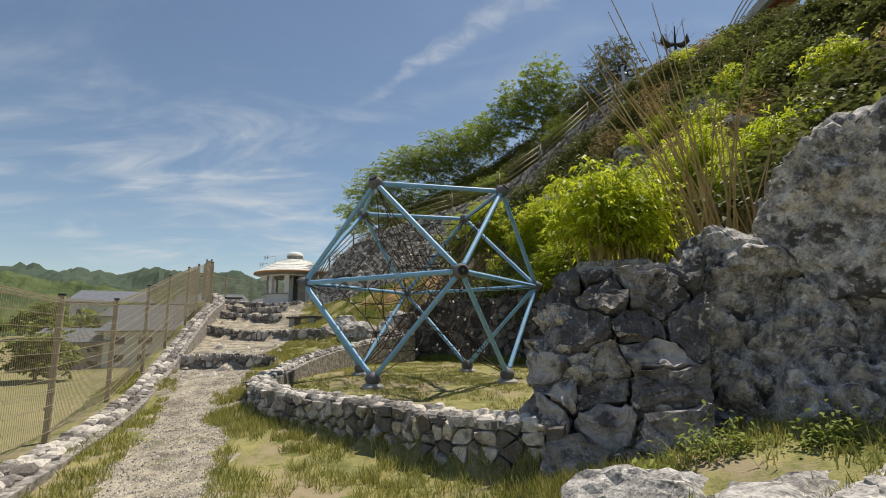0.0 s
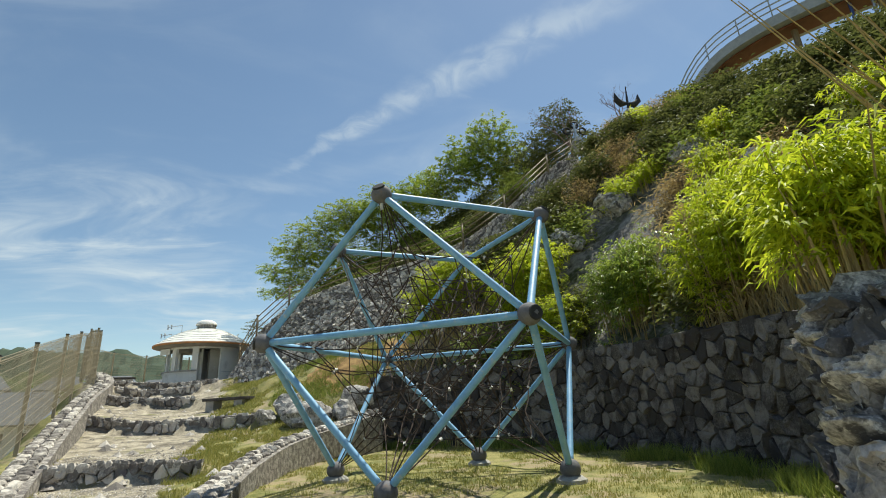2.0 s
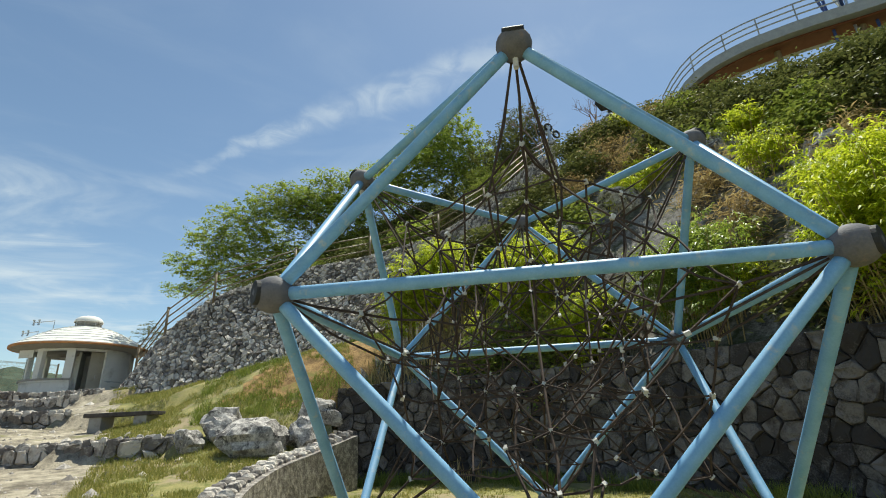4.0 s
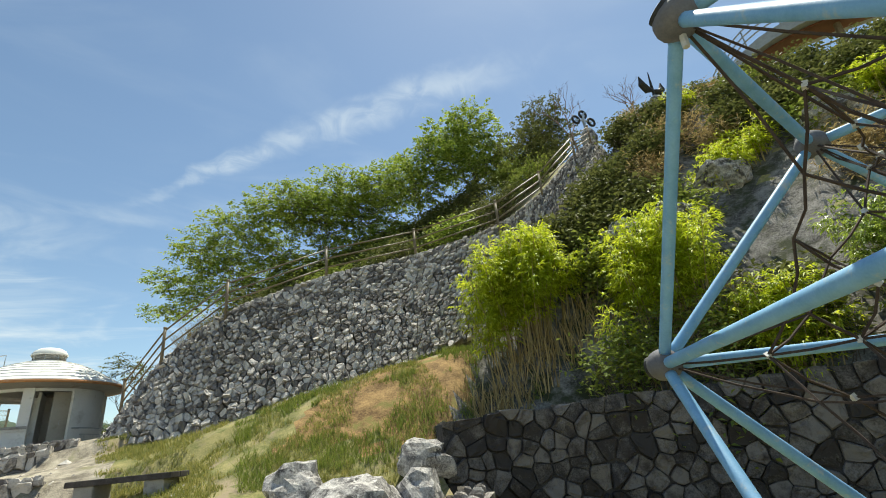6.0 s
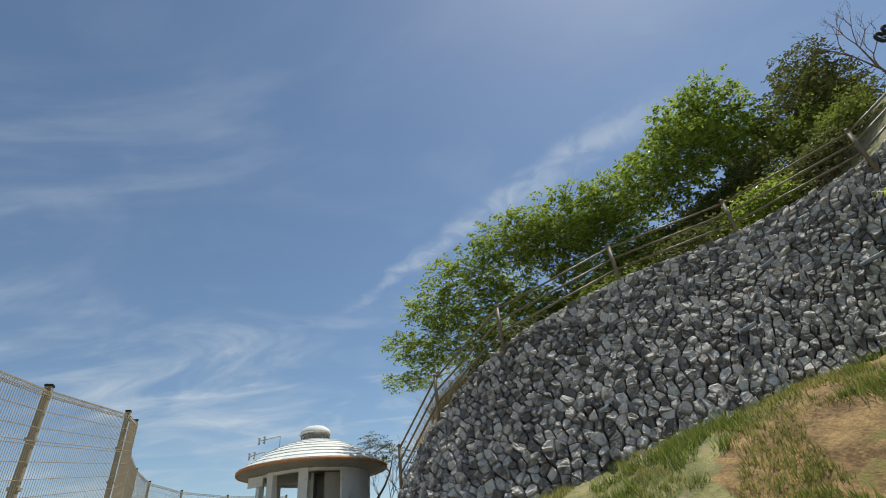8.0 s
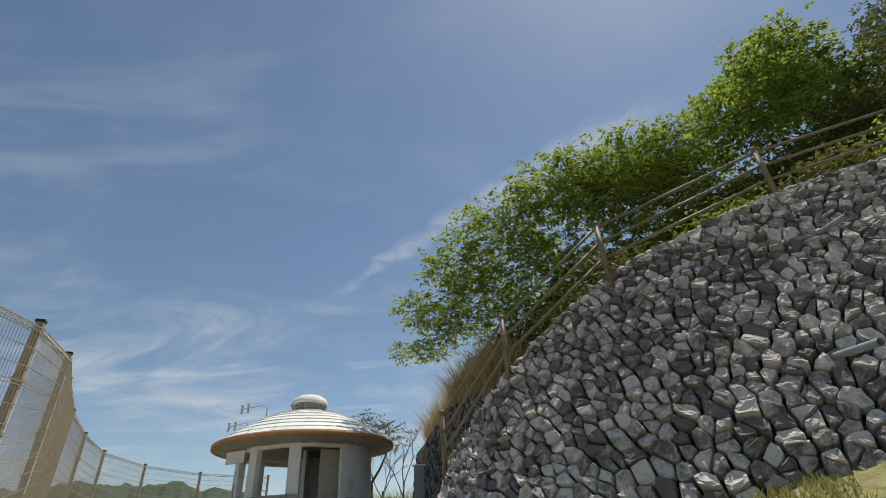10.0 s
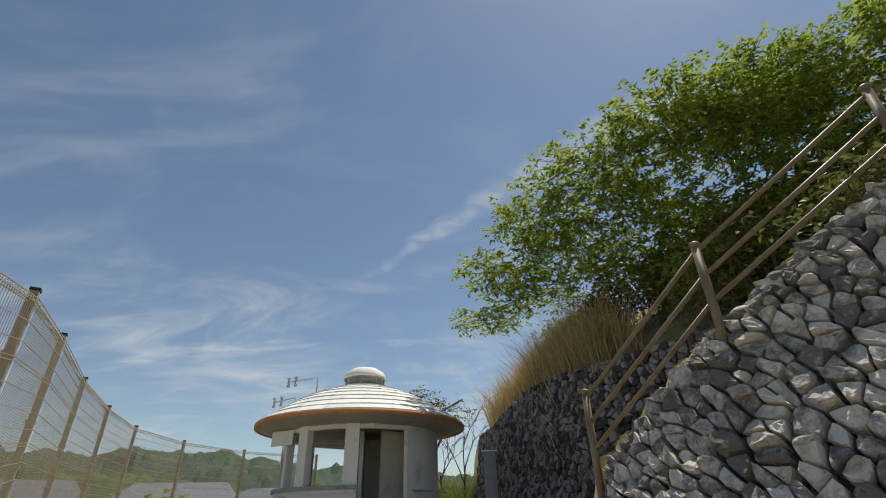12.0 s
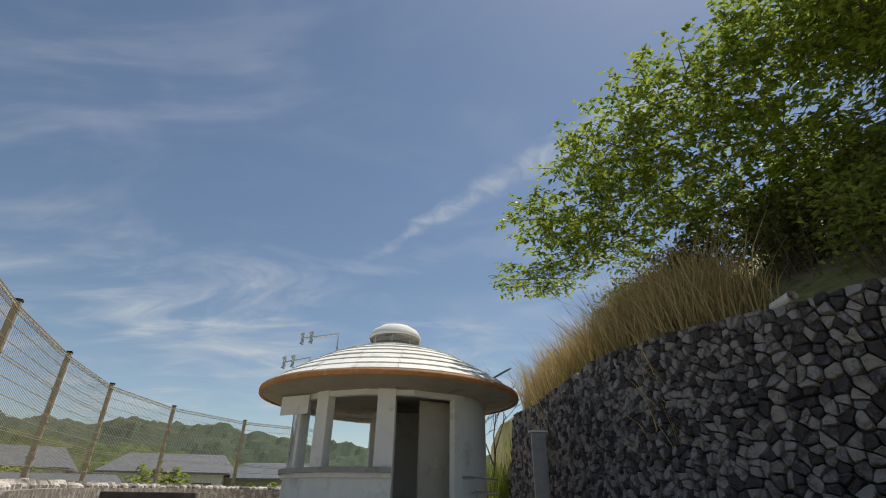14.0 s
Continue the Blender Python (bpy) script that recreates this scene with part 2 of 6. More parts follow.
M_GREYST = surface("grey_steel", (0.25, 0.27, 0.30), (0.40, 0.42, 0.45), 4, 0.5, 0.1, 40)
M_NAVY = surface("navy_steel", (0.03, 0.05, 0.16), (0.06, 0.10, 0.30), 4, 0.4, 0.1, 40)


def glass(name):
    m = bpy.data.materials.new(name)
    m.use_nodes = True
    b = m.node_tree.nodes["Principled BSDF"]
    b.inputs["Transmission Weight"].default_value, b.inputs["Roughness"].default_value, b.inputs["IOR"].default_value = 1.0, 0.03, 1.1
    b.inputs["Base Color"].default_value = (0.93, 0.95, 0.95, 1)
    return m


M_GLASS = glass("window_glass")

# ---- mesh helpers ----
def obj(name, verts, faces, material, parent=None, label="", smooth=False):
    me = bpy.data.meshes.new(name)
    me.from_pydata([tuple(v) for v in verts], [], faces)
    me.materials.append(material)
    if smooth:
        me.polygons.foreach_set("use_smooth", [True] * len(me.polygons))
    me.update()
    ob = new(name, me)
    ob.parent = parent
    if label:
        ob["label"] = label
    return ob


def part(name, bm, material, parent=None, label="", smooth=False):
    """Link a bmesh as one mesh object under a thing or a part."""
    me = bpy.data.meshes.new(name)
    bmesh.ops.recalc_face_normals(bm, faces=bm.faces[:])
    bm.to_mesh(me)
    bm.free()
    me.materials.append(material)
    if smooth:
        me.polygons.foreach_set("use_smooth", [True] * len(me.polygons))
    ob = new(name, me)
    ob.parent = parent
    if label:
        ob["label"] = label
    return ob


def thing(name, label, category, at=None, group="", kind=""):
    ob = new(name)
    ob.empty_display_size = 0.1
    if at is not None:
        ob.location = at
    return tagged(ob, label, category, group, kind)


def bm_box(bm, size, m=None, bevel=0.0):
    r = bmesh.ops.create_cube(bm, size=1.0, matrix=(m or Matrix()) @ Matrix.Diagonal((*size, 1)))
    if bevel:
        es = list({e for v in r["verts"] for e in v.link_edges})
        bmesh.ops.bevel(bm, geom=es, offset=bevel, segments=2, affect="EDGES", profile=0.6)


def bm_tube(bm, pts, radii, sides=8, caps=True):
    """A tube along points, with a radius at each."""
    pts = [Vector(p) for p in pts]
    if isinstance(radii, (int, float)):
        radii = [radii] * len(pts)
    rings = []
    up = None
    for i, p in enumerate(pts):
        d = (pts[min(i + 1, len(pts) - 1)] - pts[max(i - 1, 0)]).normalized()
        if up is None:
            up = d.orthogonal().normalized()
        up = (up - d * up.dot(d)).normalized()
        side = d.cross(up)
        rings.append([bm.verts.new(p + (up * math.cos(a) + side * math.sin(a)) * radii[i]) for a in (2 * math.pi * k / sides for k in range(sides))])
    for a, b in zip(rings, rings[1:]):
        for k in range(sides):
            bm.faces.new((a[k], a[(k + 1) % sides], b[(k + 1) % sides], b[k]))
    if caps:
        bm.faces.new(rings[0][::-1]), bm.faces.new(rings[-1])


def bm_lathe(bm, profile, centre=(0, 0), steps=32, close=True):
    """Turn a profile of (radius, z) round an upright axis."""
    rings = []
    for r, z in profile:
        rings.append([bm.verts.new((centre[0] + r * math.cos(a), centre[1] + r * math.sin(a), z)) for a in (2 * math.pi * k / steps for k in range(steps))])
    for a, b in zip(rings, rings[1:]):
        for k in range(steps):
            bm.faces.new((a[k], a[(k + 1) % steps], b[(k + 1) % steps], b[k]))
    if close:
        bm.faces.new(rings[0][::-1]), bm.faces.new(rings[-1])


def along(points, n):
    """n places at even steps along a polyline, smoothed."""
    p = np.array(points, float)
    d = np.r_[0, np.cumsum(np.linalg.norm(np.diff(p[:, :2], axis=0), axis=1))]
    s = np.linspace(0, d[-1], n)
    q = np.stack([np.interp(s, d, p[:, k]) for k in range(p.shape[1])], 1)
    for _ in range(max(1, n // 16)):
        q[1:-1] = (q[:-2] + 2 * q[1:-1] + q[2:]) / 4
    return q


class Spline:
    """A smooth height over the plan through given places."""

    def __init__(self, pts):
        p = np.array(pts, float)
        self.c = p[:, :2]
        n = len(p)
        k = np.linalg.norm(self.c[:, None] - self.c[None], axis=2)
        a = np.zeros((n + 3, n + 3))
        a[:n, :n], a[:n, n], a[:n, n + 1:], a[n, :n], a[n + 1:, :n] = k, 1, self.c, 1, self.c.T
        self.w = np.linalg.solve(a + 1e-9 * np.eye(n + 3), np.r_[p[:, 2], 0, 0, 0])

    def __call__(self, x, y):
        q = np.stack([np.ravel(x), np.ravel(y)], 1).astype(float)
        out = np.empty(len(q))
        for i in range(0, len(q), 4000):
            k = np.linalg.norm(q[i:i + 4000, None] - self.c[None], axis=2)
            out[i:i + 4000] = k @ self.w[:-3] + self.w[-3] + q[i:i + 4000] @ self.w[-2:]
        return out.reshape(np.shape(x)) if np.ndim(x) else float(out[0])


def inside(poly, x, y):
    p = np.array(poly, float)
    res = np.zeros(np.shape(x), bool)
    j = len(p) - 1
    for i in range(len(p)):
        cross = ((p[i, 1] > y) != (p[j, 1] > y)) & (x < (p[j, 0] - p[i, 0]) * (y - p[i, 1]) / (p[j, 1] - p[i, 1] + 1e-12) + p[i, 0])
        res ^= cross
        j = i
    return res


# ---- plan: lines of the walls (x, y, z) ----
LOW_WALL = [(1.7, 7.6), (1.0, 7.9), (0.3, 8.35), (-0.3, 8.95), (-1.1, 9.55), (-1.9, 10.2), (-2.6, 10.95), (-3.1, 11.9), (-3.4, 12.9), (-3.5, 14.0), (-3.45, 15.5), (-3.2, 17.5), (-2.7, 19.2), (-1.8, 20.5), (-0.9, 21.3)]
RETAIN = [(-0.9, 22.0, 2.72), (0.3, 21.8, 2.8), (1.6, 21.1, 2.86), (3.0, 19.8, 2.9), (4.2, 17.8, 2.92), (4.8, 15.5, 2.92), (4.95, 13.2, 2.9), (4.6, 11.2, 2.8), (3.9, 9.6, 2.7)]
A_TOP = [(-6.3, 31.9, 3.5), (-6.83, 30.6, 4.08), (-5.87, 29.2, 5.2), (-4.4, 28.2, 6.3), (-1.75, 27.5, 7.25), (0.95, 27.1, 7.9), (3.3, 25.75, 8.5), (5.4, 26.0, 10.1), (8.2, 27.0, 12.8), (10.5, 27.9, 14.6)]
A_BOT = [(-6.7, 31.6, 3.3), (-7.2, 29.9, 3.28), (-6.5, 28.0, 3.15), (-4.8, 26.3, 3.08), (-2.3, 25.1, 3.7), (-0.2, 24.7, 4.3), (1.7, 24.5, 4.95), (3.9, 24.1, 6.7), (7.1, 25.3, 9.9), (9.6, 26.3, 12.4)]
B_TOP = [(-7.2, 46.0, 6.7), (-6.9, 43.5, 6.6), (-6.6, 41.0, 6.7), (-6.2, 38.5, 6.85), (-5.8, 36.3, 6.62), (-5.4, 34.6, 6.38), (-4.9, 33.2, 6.25), (-3.7, 32.2, 6.4), (-1.8, 31.6, 7.0), (0.4, 31.0, 8.2), (2.6, 30.2, 9.6)]
TERRACE_Z = 0.62

lower = Spline([(0, -4, .2), (0, 0, .22), (0.3, 3, .25), (-2, 6, .26), (-2.6, 9, .32), (-3.5, 12, .5), (-4.5, 14, .74), (-5, 17, 1.04), (-6.5, 20.6, 1.42), (-7.2, 22, 1.6), (-8.0, 24, 2.05), (-9.0, 26.4, 2.45), (-9.7, 28, 2.7), (-10.0, 30, 3.05), (-10.3, 32, 3.35), (-7.6, 29.0, 3.1), (-7.3, 30.0, 3.28),
    (-10.5, 34, 3.5), (-13, 37, 3.5), (-10.9, 39.2, 3.5), (-13, 42, 3.5), (-16.6, 39, 3.6), (-15.6, 36, 3.6), (-16, 43.6, 3.6), (-14.3, 33, 3.6), (-8, 38, 3.5), (-8, 43, 3.5), (-7.4, 34, 3.45), (-4.4, 8.6, .32), (-5.2, 11.3, .28), (-6.6, 14.5, .75), (-8.2, 19, 1.3), (-9.2, 22, 1.9), (-10.4, 25.4, 2.6), (-12.0, 29.0, 3.3),
    (-1, 8, .26), (1, 7.4, .26), (2, 5, .42), (1.5, 6.6, .36), (2.6, 6.5, .8), (3.3, 5.4, .85), (3.5, 3.0, .75), (4, 6.0, 1.0), (-3.4, 18, 1.1), (-2.6, 20.2, 1.3), (-1.3, 21.4, 1.5), (-1.6, 22.4, 2.3), (-3, 22.6, 2.3), (-4.8, 26.0, 3.05), (-6.5, 27.7, 3.1),
    (-3.0, 25.0, 3.5), (-1.2, 24.4, 3.95), (-6.0, 24.6, 2.1), (-4.4, 21.8, 1.75), (0.6, 23.8, 4.3), (-3, 3, .2), (-4, 0, .15), (6, -3, 0.8), (5.0, 4.5, 1.0), (6.6, 3.0, 0.9)])
hill = Spline([(x + 0.5, y + 0.5, z - 0.05) for x, y, z in RETAIN] + [(1.0, 24.0, 4.6), (3.8, 24.0, 6.7), (7.0, 25.2, 9.9), (9.6, 26.2, 12.5), (12.5, 25.7, 14.8), (12, 20.5, 11.8), (14.5, 15, 11.2), (14.5, 11, 10.2),
    (9, 12, 6.4), (8, 17, 6.6), (10, 21.5, 9.8), (5.5, 8.6, 3.2), (3.0, 8.8, 2.55), (6.4, 7.2, 3.4), (9, 7, 5.4), (9, 2, 5.0), (8.4, 3.4, 3.2), (8.5, -2, 3.2), (18, 20, 15), (26, 30, 19), (20, 5, 12), (15, -2, 9), (5.8, 7.2, 2.6), (12, 27.5, 15.0), (20, 34, 19)])
upper = Spline([(x, y + 0.6, z - 0.05) for x, y, z in A_TOP] + [(-6.3, 32.2, 3.5), (-5.6, 33.2, 3.5), (-4.6, 32.2, 3.9), (-4.4, 29.6, 5.9), (-2.0, 29.0, 6.9), (-2.2, 31.0, 5.6), (0.6, 28.9, 7.8), (1.4, 30.0, 8.4), (3.9, 28.6, 9.4), (7.4, 29.8, 12.6), (-7.3, 36, 3.5), (-7.6, 41, 3.5)])
behind = Spline([(x + 0.4, y + 0.5, z - 0.08) for x, y, z in B_TOP] + [(-5.2, 46, 8.0), (-3.4, 40, 8.6), (-1.5, 37, 9.0), (1, 35, 9.8), (5, 33, 11.4), (9, 33, 14.6), (0, 45, 11.5), (6, 43, 14), (16, 40, 18), (-6, 55, 8), (10, 52, 17)])


def outward(x, y, d):
    r = math.hypot(x - 0.8, y - 15.0)
    return x + (x - 0.8) / r * d, y + (y - 15.0) / r * d


LOW_POLY = LOW_WALL + [(-1.0, 22.0)] + [outward(x, y, 0.24) for x, y, z in RETAIN] + [(2.6, 8.6)]
HILL_POLY = [outward(x, y, 0.26) for x, y, z in RETAIN[::-1]] + [(0.5, 23.3)] + [(x, y + 0.3) for x, y, z in A_BOT[6:]] + [(12.5, 28), (40, 60), (60, 20), (60, -12), (8.2, -12), (8.0, 3.6), (7.0, 6.0), (5.6, 7.3), (4.2, 8.1), (3.2, 8.6), (2.8, 9.3)]
UP_POLY = [(x, y + 0.1) for x, y, z in A_TOP] + [(x, y - 0.2) for x, y, z in B_TOP[::-1]][:10] + [(-7.3, 45), (-7.0, 38), (-6.9, 33)]
BACK_POLY = [(x + 0.1, y + 0.3) for x, y, z in B_TOP] + [(10.6, 28.6), (40, 60), (-7, 60)]


STEPS = [16.0, 21.4, 25.0, 27.6, 30.0]      # y of the stone steps at x = -6


def step_y(y, x):
    return y - 0.12 * (x + 6.0)


def height(x, y):
    x, y = np.asarray(x, float), np.asarray(y, float)
    z = lower(x, y)
    # treads a little flatter than the slope, dropping at each step
    yy = y + 0.12 * (x + 6.0)
    e = [12.6] + STEPS + [32.5]
    saw = sum(np.where((yy >= a) & (yy < b), 1 - 2 * (yy - a) / (b - a), 0) for a, b in zip(e, e[1:]))
    saw = np.where(yy < e[1], np.minimum(saw, 0), saw)
    z = z + 0.13 * saw * np.clip((-3.7 - x) / 0.5, 0, 1) * np.clip((32.5 - yy) / 1.0, 0, 1)
    z = np.where(inside(UP_POLY, x, y), upper(x, y), z)
    z = np.where(inside(BACK_POLY, x, y), behind(x, y), z)
    z = np.where(inside(HILL_POLY, x, y), hill(x, y), z)
    z = np.where(inside(LOW_POLY, x, y), TERRACE_Z, z)
    return z


FENCE = [(-0.07, -3.50), (-1.07, -0.85), (-2.07, 1.81), (-3.06, 4.46), (-4.06, 7.12), (-5.06, 9.77), (-6.06, 12.43), (-7.06, 15.08), (-8.06, 17.74), (-9.39, 21.29), (-10.39, 23.95), (-11.10, 26.70), (-12.20, 28.80), (-13.46, 30.79), (-14.75, 33.11), (-15.91, 35.62), (-16.85, 38.28), (-17.06, 41.34), (-16.20, 44.20), (-14.00, 46.30)]


def fence_foot(y):
    """Height of the kerb's top under the fence."""
    return float(np.interp(y, [-1, 3, 6.2, 9.1, 11.6, 14.3, 16.9, 19.3, 21.3, 23.95, 26.7, 28.8, 30.8, 33.1, 35.6, 44], [.4, .45, .44, .40, .34, .84, 1.4, 1.9, 2.3, 2.78, 3.25, 3.7, 4.0, 4.05, 4.1, 4.2]))

# ---- ground: one sheet, fine near the walk, coarse to the horizon ----
def spread(lo, hi, step, far):
    inner = np.arange(lo, hi + step / 2, step)
    out, d, a, b = [], step, lo, hi
    left, right = [], []
    while a > -far:
        d *= 1.35
        a -= d
        left.append(a)
    d = step
    while b < far:
        d *= 1.35
        b += d
        right.append(b)
    return np.r_[left[::-1], inner, right]


def left_of_fence(x, y):
    f = np.array(FENCE)
    edge = np.interp(y, f[:-2, 1], f[:-2, 0])
    return edge - x      # metres beyond the fence


GX, GY = spread(-18, 16, 0.22, 900), spread(-3, 47, 0.22, 1200)
gx, gy = np.meshgrid(GX, GY, indexing="ij")
gz = height(gx, gy)
over = left_of_fence(gx, gy)


def valley_z(x, y):
    """The valley's floor, rising towards the far houses."""
    u = np.clip((np.asarray(y, float) - 48.0) / 34.0, 0, 1)
    return -1.7 + 3.0 * u * u * (3 - 2 * u) * np.clip((-14.0 - np.asarray(x, float)) / 12.0, 0, 1)


valley = valley_z(gx, gy) + 0.25 * np.sin(gx * 0.05) * np.cos(gy * 0.043)
fall = np.clip((over - 0.15) / 2.6, 0, 1)
fall = fall * fall * (3 - 2 * fall)
gz = np.where(over > 0.15, gz * (1 - fall) + valley * fall, gz)
away = np.clip((np.hypot(np.maximum(np.abs(gx - 8) - 26, 0), np.maximum(np.abs(gy - 20) - 34, 0))) / 40, 0, 1)
gz = gz * (1 - away) + valley * away
rng = np.random.default_rng(4)
rough_amp = np.where(inside(HILL_POLY, gx, gy), 0.16, 0.025)
wob = np.array([noise.noise(Vector((a * 1.3, b * 1.3, 0))) + 0.5 * noise.noise(Vector((a * 3.1, b * 3.1, 4))) for a, b in zip(gx.ravel(), gy.ravel())]).reshape(gx.shape)
gz = gz + rough_amp * wob + rng.normal(0, 0.006, gz.shape)
nx, ny = gx.shape
ids = np.arange(nx * ny).reshape(nx, ny)
faces = np.stack([ids[:-1, :-1], ids[1:, :-1], ids[1:, 1:], ids[:-1, 1:]], -1).reshape(-1, 4)
ground_me = bpy.data.meshes.new("ground")
ground_me.from_pydata(np.stack([gx.ravel(), gy.ravel(), gz.ravel()], 1).tolist(), [], faces.tolist())
ground = tagged(new("ground", ground_me), "grassy hillside ground with gravel path and bare earth", "ground", kind="structure")
for m in (M_GRASS, M_GRAVEL, M_EARTH, M_FIELD, M_CLIFF):
    ground_me.materials.append(m)
fx, fy = (gx[:-1, :-1] + gx[1:, 1:]) / 2, (gy[:-1, :-1] + gy[1:, 1:]) / 2
jit = wob[:-1, :-1]
PATHLINE = np.array([(0.2, 1.0, .6), (-0.9, 5.0, .6), (-2.25, 7.5, .62), (-3.4, 10.4, .66), (-4.4, 13.0, .85), (-5.6, 15.8, 1.2), (-6.6, 20.0, 1.6), (-8.2, 25.0, 2.2), (-9.6, 29.0, 2.8), (-10.8, 33, 4.0), (-11.2, 38, 4.6)])
half = np.interp(fy, PATHLINE[:, 1], PATHLINE[:, 2])
on_path = (np.abs(fx - np.interp(fy, PATHLINE[:, 1], PATHLINE[:, 0])) < half + 0.35 * jit) & (fy > 0.5) & (fy < 46)
earth = (np.hypot((fx + 0.9) / 2.3, (fy - 23.5) / 1.1) < 1 + 0.4 * jit)
mi = np.zeros(fx.shape, int)
mi[on_path] = 1
mi[earth] = 2
ov = left_of_fence(fx, fy)
mi[(ov > 1.5) | (np.abs(fx) > 45) | (fy > 70) | (fy < -25)] = 3
steep = np.hypot(np.diff(gz, axis=0)[:, :-1] / np.diff(gx, axis=0)[:, :-1], np.diff(gz, axis=1)[:-1] / np.diff(gy, axis=1)[:-1])
mi[(steep > 0.75) & inside(HILL_POLY, fx, fy)] = 4
ground_me.polygons.foreach_set("material_index", mi.ravel())
ground_me.polygons.foreach_set("use_smooth", [True] * len(ground_me.polygons))
ground_me.update()


def gz_at(x, y):
    """Height of the ground sheet at a place."""
    i = int(np.clip(np.searchsorted(GX, x) - 1, 0, nx - 2))
    j = int(np.clip(np.searchsorted(GY, y) - 1, 0, ny - 2))
    u, v = (x - GX[i]) / (GX[i + 1] - GX[i]), (y - GY[j]) / (GY[j + 1] - GY[j])
    return float((gz[i, j] * (1 - u) + gz[i + 1, j] * u) * (1 - v) + (gz[i, j + 1] * (1 - u) + gz[i + 1, j + 1] * u) * v)


# ---- stone walls ----
def clip(poly, px, py, nx_, ny_):
    out = []
    for (ax, ay), (bx, by) in zip(poly, poly[1:] + poly[:1]):
        da, db = (ax - px) * nx_ + (ay - py) * ny_, (bx - px) * nx_ + (by - py) * ny_
        if da <= 0:
            out.append((ax, ay))
        if da * db < 0:
            t = da / (da - db)
            out.append((ax + (bx - ax) * t, ay + (by - ay) * t))
    return out


def stone_wall(name, label, bot, top, size, aspect, proud, thick, seed, near, parts=300, joint=0.93, cap=0.0, core_top=0.02, mats=None, rough=0.0):
    """A wall of rubble: a solid core and separate stones packed on its face. bot and top run so that the face looks to the right of the way."""
    rnd = random.Random(seed)
    m_part, m_join = mats or (M_STONE, M_STONES)
    n = 64
    both = along([(*((np.array(b) + np.array(t)) / 2), *b, *t) for b, t in zip(bot, top)], n)
    B, Tt = both[:, 3:6], both[:, 6:9]
    L = float(np.sum(np.linalg.norm(np.diff((B + Tt) / 2, axis=0), axis=1)))
    H = np.linalg.norm(Tt - B, axis=1)
    tang = np.gradient((B + Tt) / 2, axis=0)
    tang /= np.linalg.norm(tang, axis=1)[:, None]
    nrm = np.cross(tang, (Tt - B) / np.maximum(H, 0.05)[:, None])
    nrm /= np.linalg.norm(nrm, axis=1)[:, None]

    def at(s, q, off):
        k = min(max(s / L, 0), 1) * (n - 1)
        i = min(int(k), n - 2)
        f = k - i
        b, t = B[i] * (1 - f) + B[i + 1] * f, Tt[i] * (1 - f) + Tt[i + 1] * f
        h = H[i] * (1 - f) + H[i + 1] * f
        return b + (t - b) * (q / max(h, 0.05)) + (nrm[i] * (1 - f) + nrm[i + 1] * f) * off

    wall = tagged(new(name), label, "wall", kind="structure")
    # core
    bm = bmesh.new()
    rows = []
    for i in range(n):
        back = -np.array([nrm[i][0], nrm[i][1], 0.0])
        back /= np.linalg.norm(back) + 1e-9
        f0, f1 = B[i] - nrm[i] * 0.03 - np.array([0, 0, 0.5]), Tt[i] - nrm[i] * 0.03 - np.array([0, 0, core_top])
        b1, b0 = f1 + back * thick, f1 + back * thick - np.array([0, 0, max(Tt[i][2] - B[i][2], 0.1) + 0.5])
        rows.append([bm.verts.new(v) for v in (f0, f1, b1, b0)])
    for a, b in zip(rows, rows[1:]):
        for k in range(4):
            bm.faces.new((a[k], a[(k + 1) % 4], b[(k + 1) % 4], b[k]))
    bm.faces.new(rows[0][::-1]), bm.faces.new(rows[-1])
    part("core", bm, m_join if cap else M_CORE, wall)
    # seeds in staggered rows
    seeds = []
    hmax = float(H.max())
    rh = size / aspect
    q, odd = rh * 0.35, 0
    while q < hmax + rh:
        s = size * (0.5 if odd else 0.05)
        while s < L:
            hh = np.interp(s / L, np.linspace(0, 1, n), H)
            if q < hh + rh * 0.1 and rnd.random() > 0.13:
                seeds.append((s + rnd.uniform(-.44, .44) * size, q + rnd.uniform(-.46, .46) * rh))
            s += size * rnd.uniform(0.75, 1.25)
        q += rh
        odd ^= 1
    P = np.array(seeds)
    stones = []
    for i, (s, q) in enumerate(seeds):
        hh = float(np.interp(s / L, np.linspace(0, 1, n), H))
        w, hgt = size * 1.45, rh * 1.45
        poly = [(s - w, max(q - hgt, -0.12)), (s + w, max(q - hgt, -0.12)), (s + w, min(q + hgt, hh + rnd.uniform(-.02, .05))), (s - w, min(q + hgt, hh + rnd.uniform(-.02, .05)))]
        d = np.abs((P - (s, q)) / (size, rh))
        for j in np.nonzero((d[:, 0] < 2.6) & (d[:, 1] < 2.6))[0]:
            if j != i:
                ox, oy = P[j]
                poly = clip(poly, (s + ox) / 2, (q + oy) / 2, ox - s, oy - q)
                if len(poly) < 3:
                    break
        if len(poly) < 3:
            continue
        area = abs(sum(a[0] * b[1] - b[0] * a[1] for a, b in zip(poly, poly[1:] + poly[:1]))) / 2
        if area < 0.12 * size * rh:
            continue
        # merge very short edges
        keep = [p for p, r in zip(poly, poly[1:] + poly[:1]) if math.dist(p, r) > 0.07 * size]
        if len(keep) < 3:
            continue
        cx, cy = sum(p[0] for p in keep) / len(keep), sum(p[1] for p in keep) / len(keep)
        knobs = []
